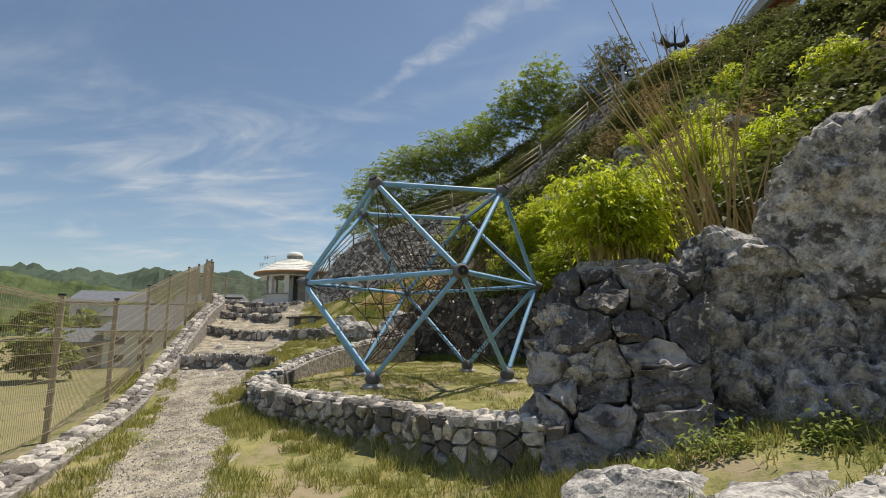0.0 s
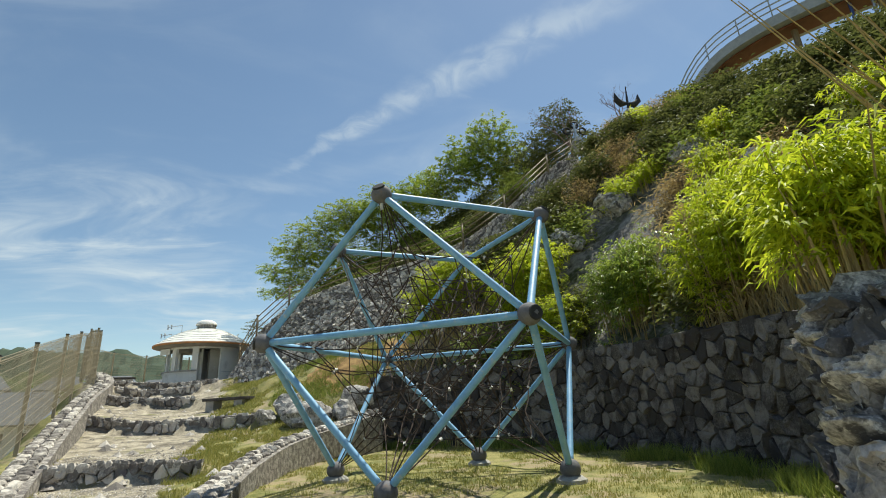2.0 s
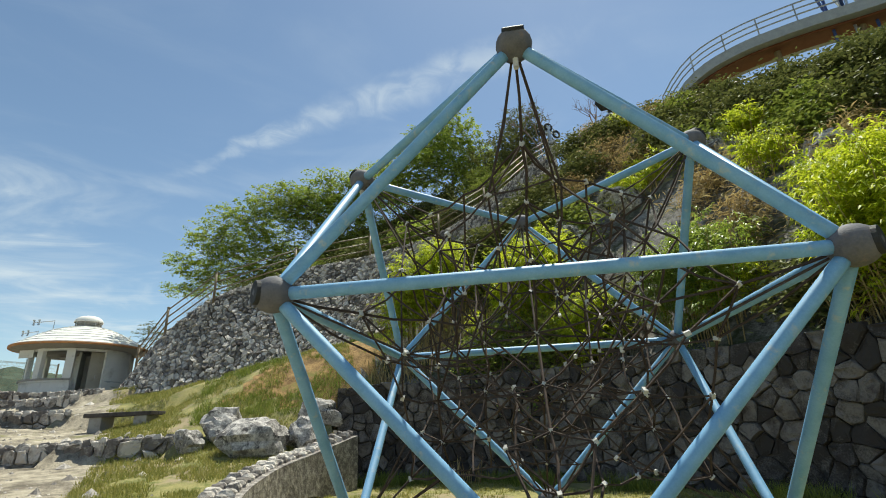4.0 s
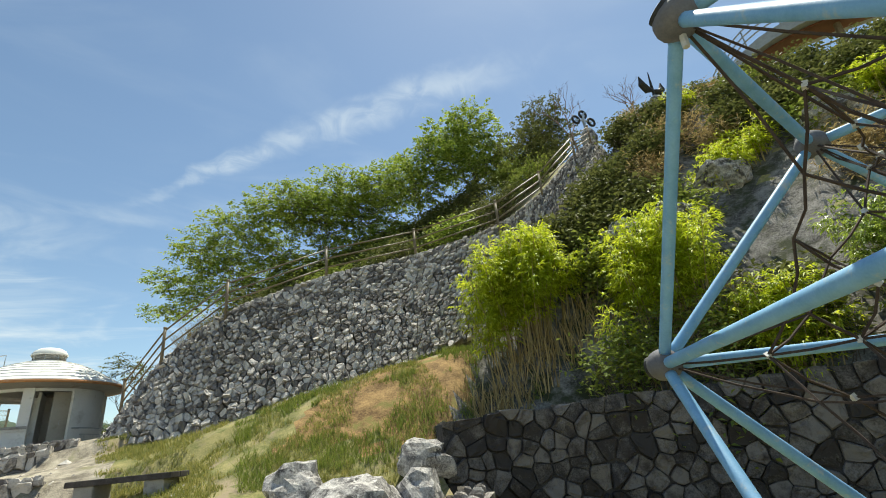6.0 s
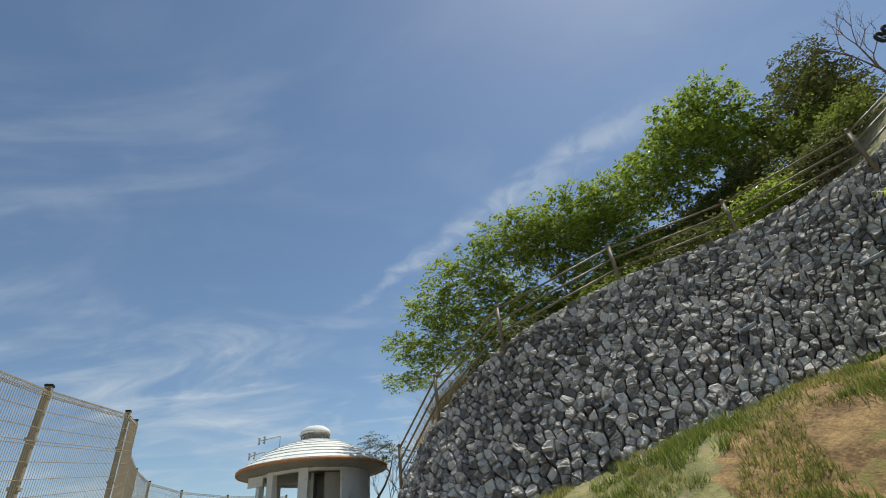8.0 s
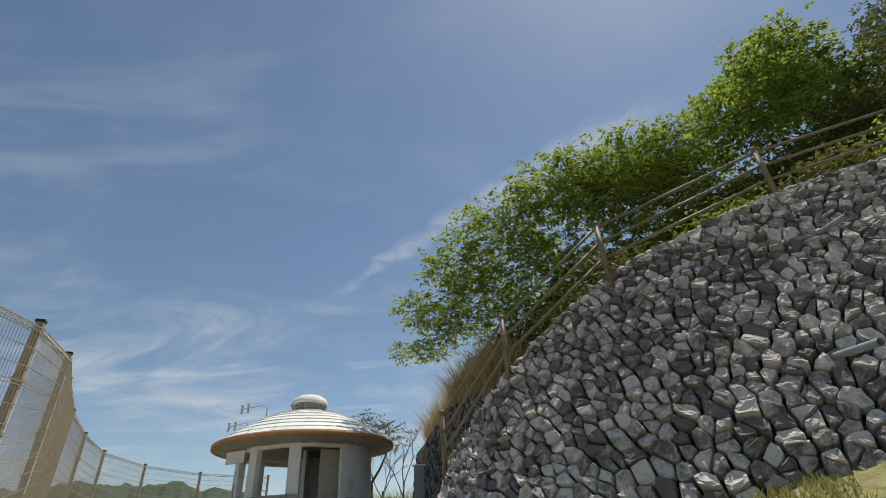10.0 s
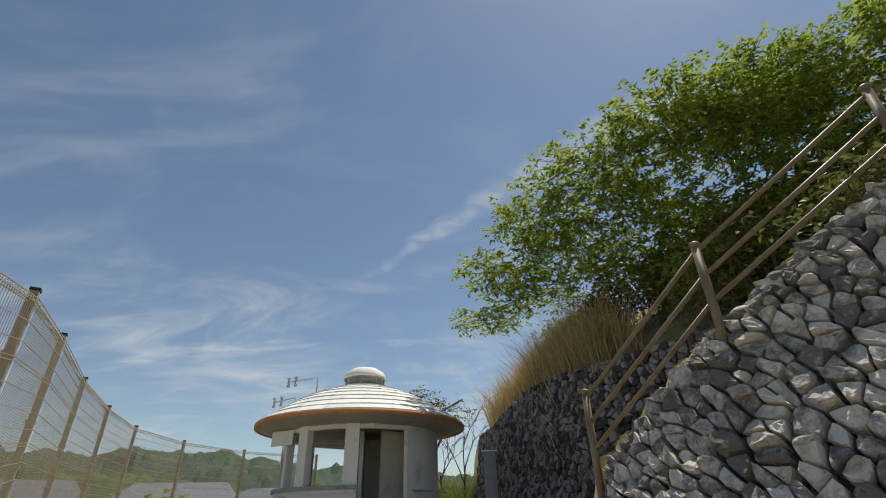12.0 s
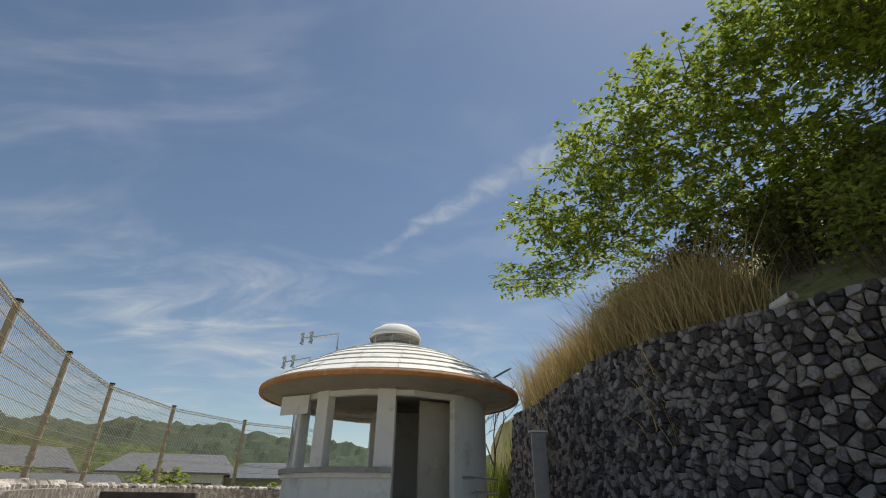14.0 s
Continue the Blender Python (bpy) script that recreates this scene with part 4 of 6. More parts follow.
for a, b in zip(foot, foot[1:]):
    bm = bmesh.new()
    d = b - a
    flat = Vector((d.x, d.y, 0)).normalized()
    side = Vector((-flat.y, flat.x, 0))
    off = -side * 0.05
    n = int(d.length / 0.058)
    for k in range(1, n):
        p = a + d * (k / n) + off
        bm_tube(bm, [p + Vector((0, 0, 0.03)), p + Vector((0, 0, FH - 0.06)), p + Vector((0, 0, FH)) + side * 0.05, p + Vector((0, 0, FH - 0.07)) + side * 0.06], 0.0035, 3, False)
    for j in range(11):
        z = 0.05 + (FH - 0.12) * j / 10
        rad = 0.005
        bm_tube(bm, [a + off + Vector((0, 0, z)), b + off + Vector((0, 0, z))], rad, 4, False)
        if j in (3, 7):
            bm_tube(bm, [a + off + Vector((0, 0, z + 0.035)), b + off + Vector((0, 0, z + 0.035))], rad, 4, False)
    for o in (Vector((0, 0, FH)) + side * 0.05, Vector((0, 0, FH - 0.07)) + side * 0.06, Vector((0, 0, FH - 0.03))):
        bm_tube(bm, [a + off + o, b + off + o], 0.006, 4, False)
    part("mesh_panel", bm, M_FENCE, fence)

# ---- handrail on the big wall ----
RAIL = [(-6.83, 30.55, 4.1), (-5.85, 29.15, 5.24), (-4.35, 28.15, 6.35), (-1.74, 27.48, 7.28), (0.93, 27.02, 7.92), (3.25, 25.68, 8.52), (5.4, 25.95, 10.1), (8.2, 26.9, 12.8), (10.0, 27.6, 14.2)]
rail = thing("stair_railing", "brown-painted steel pipe railing with three rails on the stone wall", "railing", (0, 0, 0))
for k, p in enumerate(RAIL):
    p = Vector(p)
    bm = bmesh.new()
    bm_tube(bm, [p + Vector((0, 0, -0.35)), p + Vector((0, 0, 0.86))], 0.042, 10)
    post = part("post", bm, M_RAIL, rail, smooth=True)
    bm = bmesh.new()
    bmesh.ops.create_uvsphere(bm, u_segments=12, v_segments=8, radius=0.055, matrix=Matrix.Translation(p + Vector((0, 0, 0.87))) @ Matrix.Diagonal((1, 1, 0.7, 1)))
    part("finial", bm, M_RAIL, post, smooth=True)
for h in (0.80, 0.52, 0.24):
    for p, r in zip(RAIL, RAIL[1:]):
        bm = bmesh.new()
        bm_tube(bm, [Vector(p) + Vector((0, 0, h)), Vector(r) + Vector((0, 0, h))], 0.024, 8)
        part("rail", bm, M_RAIL, rail, smooth=True)

# ---- benches ----
def bench(name, a, b, z, width, label, hgt=0.42):
    a, b = Vector(a), Vector(b)
    mid = (a + b) / 2
    g = gz_at(mid.x, mid.y)
    ang = math.atan2((b - a).y, (b - a).x)
    L = (b - a).length
    t = thing(name, label, "bench", (mid.x, mid.y, g))
    t.rotation_euler = (0, 0, ang)
    top = z - g
    for k in (-0.5, 0.5):
        bm = bmesh.new()
        bm_box(bm, (L, width / 2 - 0.01, 0.09), Matrix.Translation((0, k * width / 2, top - 0.045)), 0.012)
        part("seat_slab", bm, M_DARKWOOD, t)
    for k in (-1, 1):
        bm = bmesh.new()
        bm_box(bm, (0.34, width * 0.8, top - 0.09 + 0.15), Matrix.Translation((k * (L / 2 - 0.3), 0, (top - 0.09 - 0.15) / 2)), 0.02)
        part("support", bm, M_CONC, t)
    return t


# ---- boulders ----
def boulder(at, size, seed, turn=0, label="weathered grey limestone boulder", cuts=3, sink=0.3):
    bm = bmesh.new()
    bmesh.ops.create_icosphere(bm, subdivisions=cuts, radius=1.0)
    rnd = random.Random(seed)
    o = Vector((rnd.uniform(0, 90), rnd.uniform(0, 90), rnd.uniform(0, 90)))
    planes = [(Vector((rnd.gauss(0, 1), rnd.gauss(0, 1), rnd.gauss(0, 1))).normalized(), rnd.uniform(0.5, 0.85)) for _ in range(12)]
    for v in bm.verts:
        p = v.co.copy()
        for nn, d in planes:
            e = p.dot(nn) - d
            if e > 0:
                p -= nn * e * 0.92
        cell = noise.voronoi(p * 2.1 + o + noise.noise_vector(p * 2.0 + o) * 0.4)[0]
        p += p.normalized() * (0.16 * noise.noise(p * 1.7 + o) - 0.14 * abs(noise.noise(p * 3.1 + o)) + 0.22 * min((cell[1] - cell[0]) * 1.6, 0.35) - 0.06 + 0.10 * abs(noise.noise(p * 6.3 + o)) + 0.05 * noise.noise(p * 14 + o) + 0.025 * noise.noise(p * 29 + o))
        v.co = Vector((p.x * size[0], p.y * size[1], p.z * size[2]))
    ob = part("boulder", bm, M_ROCK)
    ob.location = (at[0], at[1], at[2] + size[2] * (0.72 - sink))
    ob.rotation_euler = (0, 0, radians(turn))
    return tagged(ob, label, "rock", "limestone boulders")


# ---- plants ----
class Leaves:
    """Collects small folded leaves into one mesh."""

    def __init__(self):
        self.v, self.f = [], []

    def leaf(self, p, d, length, width, up=Vector((0, 0, 1)), droop=0.15):
        side = d.cross(up)
        if side.length < 1e-3:
            side = Vector((1, 0, 0))
        side = side.normalized() * width / 2
        o = len(self.v)
        m = p + d * length * 0.5 + Vector((0, 0, droop * length * 0.3))
        self.v += [p, m + side, p + d * length - Vector((0, 0, droop * length)), m - side]
        self.f += [(o, o + 1, o + 2, o + 3)]

    def make(self, name, mat, parent, label=""):
        return obj(name, self.v, self.f, mat, parent, label)


def rand_dir(rnd, flat=0.6):
    a = rnd.uniform(0, 2 * math.pi)
    return Vector((math.cos(a), math.sin(a), rnd.uniform(-flat, flat))).normalized()


def tree(at, blobs, label, mat=None, leaf=(0.17, 0.075), density=90, stems=1, seed=0, category="tree", trunk=0.13, flat=0.45):
    """Trunk, limbs to each clump, and clumps of leaves on twigs. blobs: (x, y, z, rx, ry, rz) from the foot."""
    rnd = random.Random(seed)
    t = thing("tree", label, category, at)
    base = Vector((0, 0, -0.2))
    wood, lv = bmesh.new(), Leaves()
    zmin = min(b[2] for b in blobs)
    fork = Vector((blobs[0][0] * 0.15, blobs[0][1] * 0.15, max(0.5, zmin * 0.45)))
    bm_tube(wood, [base, base.lerp(fork, 0.5) + Vector((rnd.uniform(-.08, .08), rnd.uniform(-.08, .08), 0)), fork], [trunk * 1.25, trunk, trunk * 0.85], 8)
    nodes = [(fork, trunk * 0.62)]
    for bx, by, bz, rx, ry, rz in sorted(blobs, key=lambda q: (Vector(q[:3]) - fork).length):
        c = Vector((bx, by, bz))
        root, r0 = min(nodes, key=lambda q: (q[0] - c).length + 0.35 * (q[0] - fork).length)
        bend = [root.lerp(c, u) + Vector((rnd.uniform(-.22, .22), rnd.uniform(-.22, .22), rnd.uniform(-.28, .1) * (1 - u))) for u in (0.3, 0.6)]
        bm_tube(wood, [root, *bend, c], [r0, r0 * 0.82, r0 * 0.62, r0 * 0.25], 6)
        nodes += [(bend[0], r0 * 0.7), (bend[1], r0 * 0.55)]
        n = int(density * (rx * ry * rz) ** (2 / 3))
        for _ in range(n):
            d = Vector((rnd.gauss(0, 1), rnd.gauss(0, 1), rnd.gauss(0, 1))).normalized()
            r = rnd.random() ** 0.4
            lump = 1 + 0.35 * noise.noise(d * 2.2 + c)
            p = c + Vector((d.x * rx, d.y * ry, d.z * rz)) * r * lump
            tw = (Vector((d.x, d.y, d.z * 0.25 - 0.1)) + rand_dir(rnd) * 0.6).normalized()
            tl = rnd.uniform(0.2, 0.45)
            if rnd.random() < 0.22:
                bm_tube(wood, [p - tw * tl * 1.4 + (c - p) * 0.25, p, p + tw * tl], [0.013, 0.009, 0.004], 3, False)
            for j in range(9):
                q = p + tw * tl * (j / 8) + rand_dir(rnd) * 0.04
                lv.leaf(q, (tw * 0.5 + rand_dir(rnd, flat)).normalized(), leaf[0] * rnd.uniform(0.7, 1.25), leaf[1] * rnd.uniform(0.8, 1.2), Vector((rnd.gauss(0, .3), rnd.gauss(0, .3), 1)))
    part("trunk", wood, M_BARK, t, "branched grey-brown trunk and limbs", smooth=True)
    lv.make("crown", mat or M_LEAF, t, "loose crown of leaves")
    return t


def bamboo(at, w, d, hgt, n, seed, label="bright yellow-green bamboo clump", mat=None, leafl=0.17, level=False):
    rnd = random.Random(seed)
    t = thing("bamboo_clump", label, "bush", at)
    wood, lv = bmesh.new(), Leaves()
    for _ in range(n):
        ox, oy = rnd.gauss(0, 0.33) * w, rnd.gauss(0, 0.33) * d
        h = hgt * rnd.uniform(0.5, 1.0) * (1 - 0.35 * min(1, (ox / w) ** 2 * 2))
        g = 0.0 if level else gz_at(at[0] + ox, at[1] + oy) - at[2]
        if g < -1.2:
            continue
        lean = Vector((ox / w * 0.9 + rnd.uniform(-.25, .25), oy / d * 0.6 + rnd.uniform(-.25, .25), 0)) * h * 0.4
        p0, p1, p2 = Vector((ox, oy, g - .15)), Vector((ox, oy, g + h * .55)) + lean * 0.4, Vector((ox, oy, g + h)) + lean
        bm_tube(wood, [p0, p1, p2], [0.013, 0.010, 0.004], 4, False)
        for k in range(int(40 * h / 2)):
            u = rnd.uniform(0.40, 1.02) ** 0.8
            p = p0.lerp(p1, u / 0.55) if u < 0.55 else p1.lerp(p2, (u - 0.55) / 0.45)
            a = rand_dir(rnd, 0.35)
            tip = p + a * rnd.uniform(0.15, 0.42)
            for j in range(7):
                q = p.lerp(tip, rnd.uniform(0.3, 1.0))
                lv.leaf(q, (a + rand_dir(rnd, 0.5) * 0.8).normalized(), leafl * rnd.uniform(0.6, 1.3), 0.026 * rnd.uniform(0.8, 1.4), Vector((rnd.gauss(0, .4), rnd.gauss(0, .4), 1)), 0.3)
    tagged(part("cane_stand", wood, M_STRAW, t, "stand of thin upright canes"), kind="stuff")
    lv.make("foliage", mat or M_BAMBOO, t, "narrow pointed leaves")
    return t


def shrub(at, w, d, hgt, n, seed, label, mat, leaf=(0.09, 0.05), category="bush"):
    rnd = random.Random(seed)
    t = thing("shrub", label, category, at)
    wood, lv = bmesh.new(), Leaves()
    for _ in range(n):
        ox, oy = rnd.gauss(0, 0.4) * w, rnd.gauss(0, 0.4) * d
        g = gz_at(at[0] + ox, at[1] + oy) - at[2]
        if g < -1.2:
            continue
        h = hgt * rnd.uniform(0.35, 1.0)
        top = Vector((ox + rnd.uniform(-.3, .3), oy + rnd.uniform(-.3, .3), g + h))
        if rnd.random() < 0.5:
            bm_tube(wood, [Vector((ox * 0.8, oy * 0.8, g - 0.1)), top], [0.012, 0.004], 3, False)
        for k in range(16):
            q = top + Vector((rnd.gauss(0, .16), rnd.gauss(0, .16), rnd.gauss(-0.1, .16)))
            lv.leaf(q, rand_dir(rnd, 0.7), leaf[0] * rnd.uniform(0.6, 1.4), leaf[1] * rnd.uniform(0.7, 1.3), Vector((rnd.gauss(0, .5), rnd.gauss(0, .5), 1)))
    tagged(part("stem", wood, M_BARK, t), kind="stuff")
    lv.make("foliage", mat, t)
    return t


def straw(at, w, d, hgt, n, seed, label, mat=None, name="dry_grass", wid=0.014, lean=0.35):
    rnd = random.Random(seed)
    v, f = [], []
    for _ in range(n):
        ox, oy = rnd.uniform(-w, w), rnd.uniform(-d, d)
        x, y = at[0] + ox, at[1] + oy
        g = gz_at(x, y)
        h = hgt * rnd.uniform(0.4, 1.0)
        a = rnd.uniform(0, 2 * math.pi)
        dx, dy = math.cos(a), math.sin(a)
        lx, ly = rnd.gauss(0, lean) * h, rnd.gauss(0, lean) * h
        o = len(v)
        v += [(x - dx * wid, y - dy * wid, g - 0.05), (x + dx * wid, y + dy * wid, g - 0.05), (x + lx * .4 + dx * wid * .7, y + ly * .4 + dy * wid * .7, g + h * .6), (x + lx * .4 - dx * wid * .7, y + ly * .4 - dy * wid * .7, g + h * .6), (x + lx, y + ly, g + h)]
        f += [(o, o + 1, o + 2, o + 3), (o + 3, o + 2, o + 4)]
    return tagged(obj(name, v, f, mat or M_STRAW), label, "grass", kind="stuff")

# ---- things, space by space ----
bench("stone_bench", (-6.4, 24.5), (-4.85, 23.6), 2.40, 0.5, "low weathered bench with two stone slabs on the grass slope")
bench("stone_bench", (-14.0, 34.6), (-13.0, 35.0), 4.0, 0.45, "low dark stone bench beside the kerb wall")

for at, size, seed, turn in (((-3.3, 21.5), (0.55, 0.4, 0.5), 3, 20), ((-2.5, 20.9), (0.95, 0.5, 0.5), 5, 15), ((-1.7, 21.2), (0.6, 0.5, 0.45), 8, 70), ((-1.25, 21.9), (0.6, 0.45, 0.5), 9, 10), ((-3.9, 21.2), (0.35, 0.3, 0.3), 10, 0)):
    boulder((*at, gz_at(*at)), size, seed, turn)

# rock outcrop beside the terrace: boulders above the rock face and slabs before it
for at, z, size, seed, turn, sink in (((4.75, 7.5), 2.75, (1.0, 0.95, 1.25), 21, 20, .4), ((3.75, 8.1), 2.4, (0.7, 0.6, 0.45), 22, 60, .4), ((5.9, 6.6), 2.4, (1.2, 1.0, 1.5), 23, 0, .4), ((6.4, 8.6), 3.3, (1.2, 0.9, 1.0), 24, 40, .4),
        ((3.4, 5.3), 0.75, (1.1, 0.8, 0.3), 25, 15, .5), ((1.9, 6.5), 0.3, (0.8, 0.5, 0.36), 26, -10, .45), ((4.6, 5.4), 0.95, (1.0, 0.7, 0.5), 27, 35, .4), ((2.7, 5.9), 0.55, (0.8, 0.55, 0.34), 28, 0, .5), ((3.8, 4.0), 0.7, (0.8, 0.8, 0.36), 30, 50, .45)):
    boulder((*at, z), size, seed, turn, sink=sink, cuts=4 if size[0] < 0.9 else 5)
for at, size, seed, turn in (((9.6, 9.6), (1.0, 0.9, 0.8), 32, 80), ((9.0, 15.8), (0.9, 0.8, 0.7), 33, 0), ((10.2, 19.2), (1.1, 0.9, 0.8), 34, 30), ((6.4, 22.0), (0.9, 0.8, 0.8), 35, 60), ((8.2, 21.6), (0.8, 0.8, 0.7), 36, 10), ((5.2, 22.6), (0.8, 0.7, 0.8), 37, 10), ((12.0, 13.0), (1.0, 1.0, 0.8), 38, 10)):
    boulder((*at, gz_at(*at)), size, seed, turn, sink=0.55, cuts=4)

# rugged rock face at the terrace corner
def rock_face(name, label, bot, top, seed, amp=0.22, nu=190, nv=80):
    both = along([(*((np.array(b) + np.array(t)) / 2), *b, *t) for b, t in zip(bot, top)], nu)
    B, T_ = both[:, 3:6], both[:, 6:9]
    o = Vector((seed * 3.1, seed * 1.7, 0))
    v, f = [], []
    tang = np.gradient((B + T_) / 2, axis=0)
    for i in range(nu):
        n = Vector(np.cross(tang[i], T_[i] - B[i])).normalized()
        for j in range(nv + 14):
            u = min(j / nv, 1.0)
            p = Vector(B[i] + (T_[i] - B[i]) * u)
            back = max(0, j - nv) * 0.07
            q = Vector((p.x * 1.0, p.y * 1.0, p.z * 1.15)) + o
            cell = noise.voronoi(q * 1.7 + noise.noise_vector(q * 1.5) * 0.35)[0]
            fine = noise.voronoi(q * 4.6 + noise.noise_vector(q * 4) * 0.3)[0]
            d = amp * (noise.noise(q * 0.9) + 0.9 * noise.noise(q * 2.0)) + 0.42 * min((cell[1] - cell[0]) * 1.5, 0.5) + 0.26 * min(fine[1] - fine[0], 0.45) + 0.16 * abs(noise.noise(q * 5)) + 0.09 * noise.noise(q * 11) + 0.05 * noise.noise(q * 23) - 0.14
            edge = 1 - max(0, (u - 0.9) / 0.1) * 0.5
            p = p + n * d * edge - Vector((n.x, n.y, 0)).normalized() * back + Vector((0, 0, 0.5 * d if back else 0.25 * d * max(0, u - .5)))
            v.append(p)
    m = nv + 14
    for i in range(nu - 1):
        for j in range(m - 1):
            f.append((i * m + j, (i + 1) * m + j, (i + 1) * m + j + 1, i * m + j + 1))
    return tagged(obj(name, v, f, M_ROCK), label, "rock face", kind="structure")


rock_face("rock_face", "rugged dark limestone rock face at the terrace corner", [(3.6, 9.9, 0.4), (2.6, 9.5, 0.4), (2.0, 9.0, 0.4), (1.4, 8.2, 0.1), (1.5, 7.6, 0.1), (2.45, 7.15, 0.1), (3.6, 6.6, 0.2), (4.8, 5.8, 0.3), (5.6, 4.6, 0.4), (6.2, 3.0, 0.5)],
    [(3.9, 10.2, 2.6), (3.2, 9.9, 2.55), (2.7, 9.5, 2.5), (2.3, 8.9, 2.45), (2.4, 8.5, 2.4), (3.1, 8.2, 2.45), (4.2, 7.8, 2.5), (5.6, 7.0, 2.6), (7.0, 5.8, 2.9), (7.8, 4.0, 3.0)], 7, nu=340, nv=130)

# trees
def tree_at(x, y, blobs, *a, **k):
    z = gz_at(x, y)
    return tree((x, y, z), [(bx - x, by - y, bz - z, rx, ry, rz) for bx, by, bz, rx, ry, rz in blobs], *a, **k)


tree_at(-0.4, 37.6, [(-3.6, 36.4, 12.7, 2.0, 1.7, 1.0), (-7.0, 41.2, 9.9, 1.2, 1.2, 0.35), (-6.6, 39.6, 11.0, 1.5, 1.4, 0.6), (-5.4, 37.8, 12.0, 1.7, 1.5, 0.7), (-1.8, 35.0, 13.4, 2.0, 1.6, 1.0), (0.8, 35.0, 14.3, 2.1, 1.7, 1.1), (3.0, 35.2, 15.2, 1.9, 1.6, 1.1), (-4.2, 38.4, 11.2, 1.9, 1.5, 0.8),
    (-0.6, 34.6, 12.6, 1.9, 1.5, 1.1), (1.8, 34.8, 13.0, 1.9, 1.5, 1.2), (-2.4, 36.4, 11.4, 1.7, 1.3, 0.8), (-5.4, 39.8, 10.2, 1.5, 1.2, 0.5), (-1.6, 35.6, 10.4, 1.6, 1.2, 0.7), (0.8, 34.6, 10.9, 1.7, 1.3, 0.9), (-3.4, 37.4, 9.9, 1.5, 1.2, 0.5), (2.6, 33.8, 11.4, 1.6, 1.3, 0.9)], "broadleaf tree with spreading layered branches over the stone wall", density=190, seed=1, trunk=0.15)
tree_at(7.2, 33.6, [(7.4, 33.4, 18.6, 1.6, 1.4, 1.4), (5.8, 33.2, 17.2, 1.6, 1.3, 1.2), (8.6, 33.5, 17.0, 1.6, 1.3, 1.3), (4.6, 32.6, 15.4, 1.7, 1.3, 1.2), (7.0, 33, 15.6, 1.9, 1.4, 1.2), (3.4, 32.4, 13.8, 1.7, 1.4, 1.2)], "light green broadleaf tree on the hill", density=130, seed=2, leaf=(0.2, 0.09))
tree_at(12.0, 32.6, [(12.0, 32.5, 19.9, 1.3, 1.3, 0.8), (11.4, 32.4, 18.6, 1.3, 1.1, 0.9), (12.8, 32.6, 18.4, 1.3, 1.1, 1.0), (11.0, 32, 17.2, 1.4, 1.2, 1.0)], "dull green tree with a flat crown on the hill", mat=M_LEAF2, density=120, seed=3)
tree_at(9.6, 31.6, [(9.5, 31.4, 16.6, 1.3, 1.2, 1.0), (8.4, 31.2, 15.2, 1.3, 1.2, 0.9), (10.4, 31.2, 15.6, 1.2, 1.2, 0.9)], "dark shrubby tree below the hilltop railing", mat=M_LEAF2, density=110, seed=9)
tree_at(-9.6, 49.0, [(-9.6, 49, 8.6, 1.2, 1.0, 0.8), (-8.6, 48.6, 8.0, 1.0, 0.9, 0.7)], "small tree behind the pavilion", mat=M_LEAF2, density=70, seed=5)

bamboo((2.75, 9.15, 2.4), 0.75, 0.4, 1.65, 50, 11, level=True)
bamboo((5.7, 13.6, gz_at(5.7, 13.6)), 1.8, 1.1, 2.9, 95, 12)
bamboo((1.9, 23.0, gz_at(1.9, 23.0)), 1.6, 0.5, 3.0, 85, 13)
bamboo((4.2, 21.0, gz_at(4.2, 21.0)), 1.4, 0.8, 2.8, 70, 14)
bamboo((6.3, 10.9, gz_at(6.3, 10.9)), 1.2, 0.9, 1.7, 45, 15)
bamboo((5.6, 17.0, gz_at(5.6, 17.0)), 1.2, 1.4, 2.2, 60, 16, "green bamboo thicket above the retaining wall", M_LEAF)
shrub((2.6, 20.9, gz_at(2.6, 20.9)), 1.1, 0.7, 1.3, 190, 17, "fresh green undergrowth at the foot of the bamboo", M_WEED, (0.13, 0.06))
shrub((3.3, 19.7, gz_at(3.3, 19.7)), 1.1, 0.7, 1.4, 190, 18, "fresh green undergrowth at the foot of the bamboo", M_WEED, (0.13, 0.06))
bamboo((4.0, 18.9, gz_at(4.0, 18.9)), 1.1, 0.6, 1.9, 55, 19)
straw((2.2, 20.6, gz_at(2.2, 20.6)), 0.9, 0.4, 0.6, 90, 20, "dry grass at the edge of the retaining wall")

# hillside scrub
rs = random.Random(31)
spots = []
while len(spots) < 78:
    x, y = rs.uniform(3.6, 15.5), rs.uniform(6.5, 28.5)
    if bool(inside(HILL_POLY, np.array(x), np.array(y))) and all(math.dist((x, y), s) > 0.95 for s in spots) and min(math.dist((x, y), (p[0], p[1])) for p in RETAIN) > 0.9 and not (x < 6.8 and y < 9.4):
        spots.append((x, y))
for k, (x, y) in enumerate(spots):
    z = gz_at(x, y)
    kind = (0, 1, 2, 4, 3, 1, 4, 2)[k % 8]
    if kind == 0:
        bamboo((x, y, z), 0.8, 0.8, 1.3, 20, 100 + k, "low yellow-green bamboo on the rocky hillside")
    elif kind in (1, 2):
        shrub((x, y, z), 0.95, 0.95, 1.1, 130, 200 + k, "dense dull green shrub on the rocky hillside", M_LEAF2, (0.17, 0.085))
    elif kind == 3:
        shrub((x, y, z), 0.9, 0.9, 1.0, 110, 300 + k, "fresh green shrub on the rocky hillside", M_WEED, (0.17, 0.08))
    else:
        shrub((x, y, z), 0.9, 0.9, 0.9, 90, 400 + k, "dry brown scrub on the rocky hillside", M_STRAW, (0.24, 0.03))
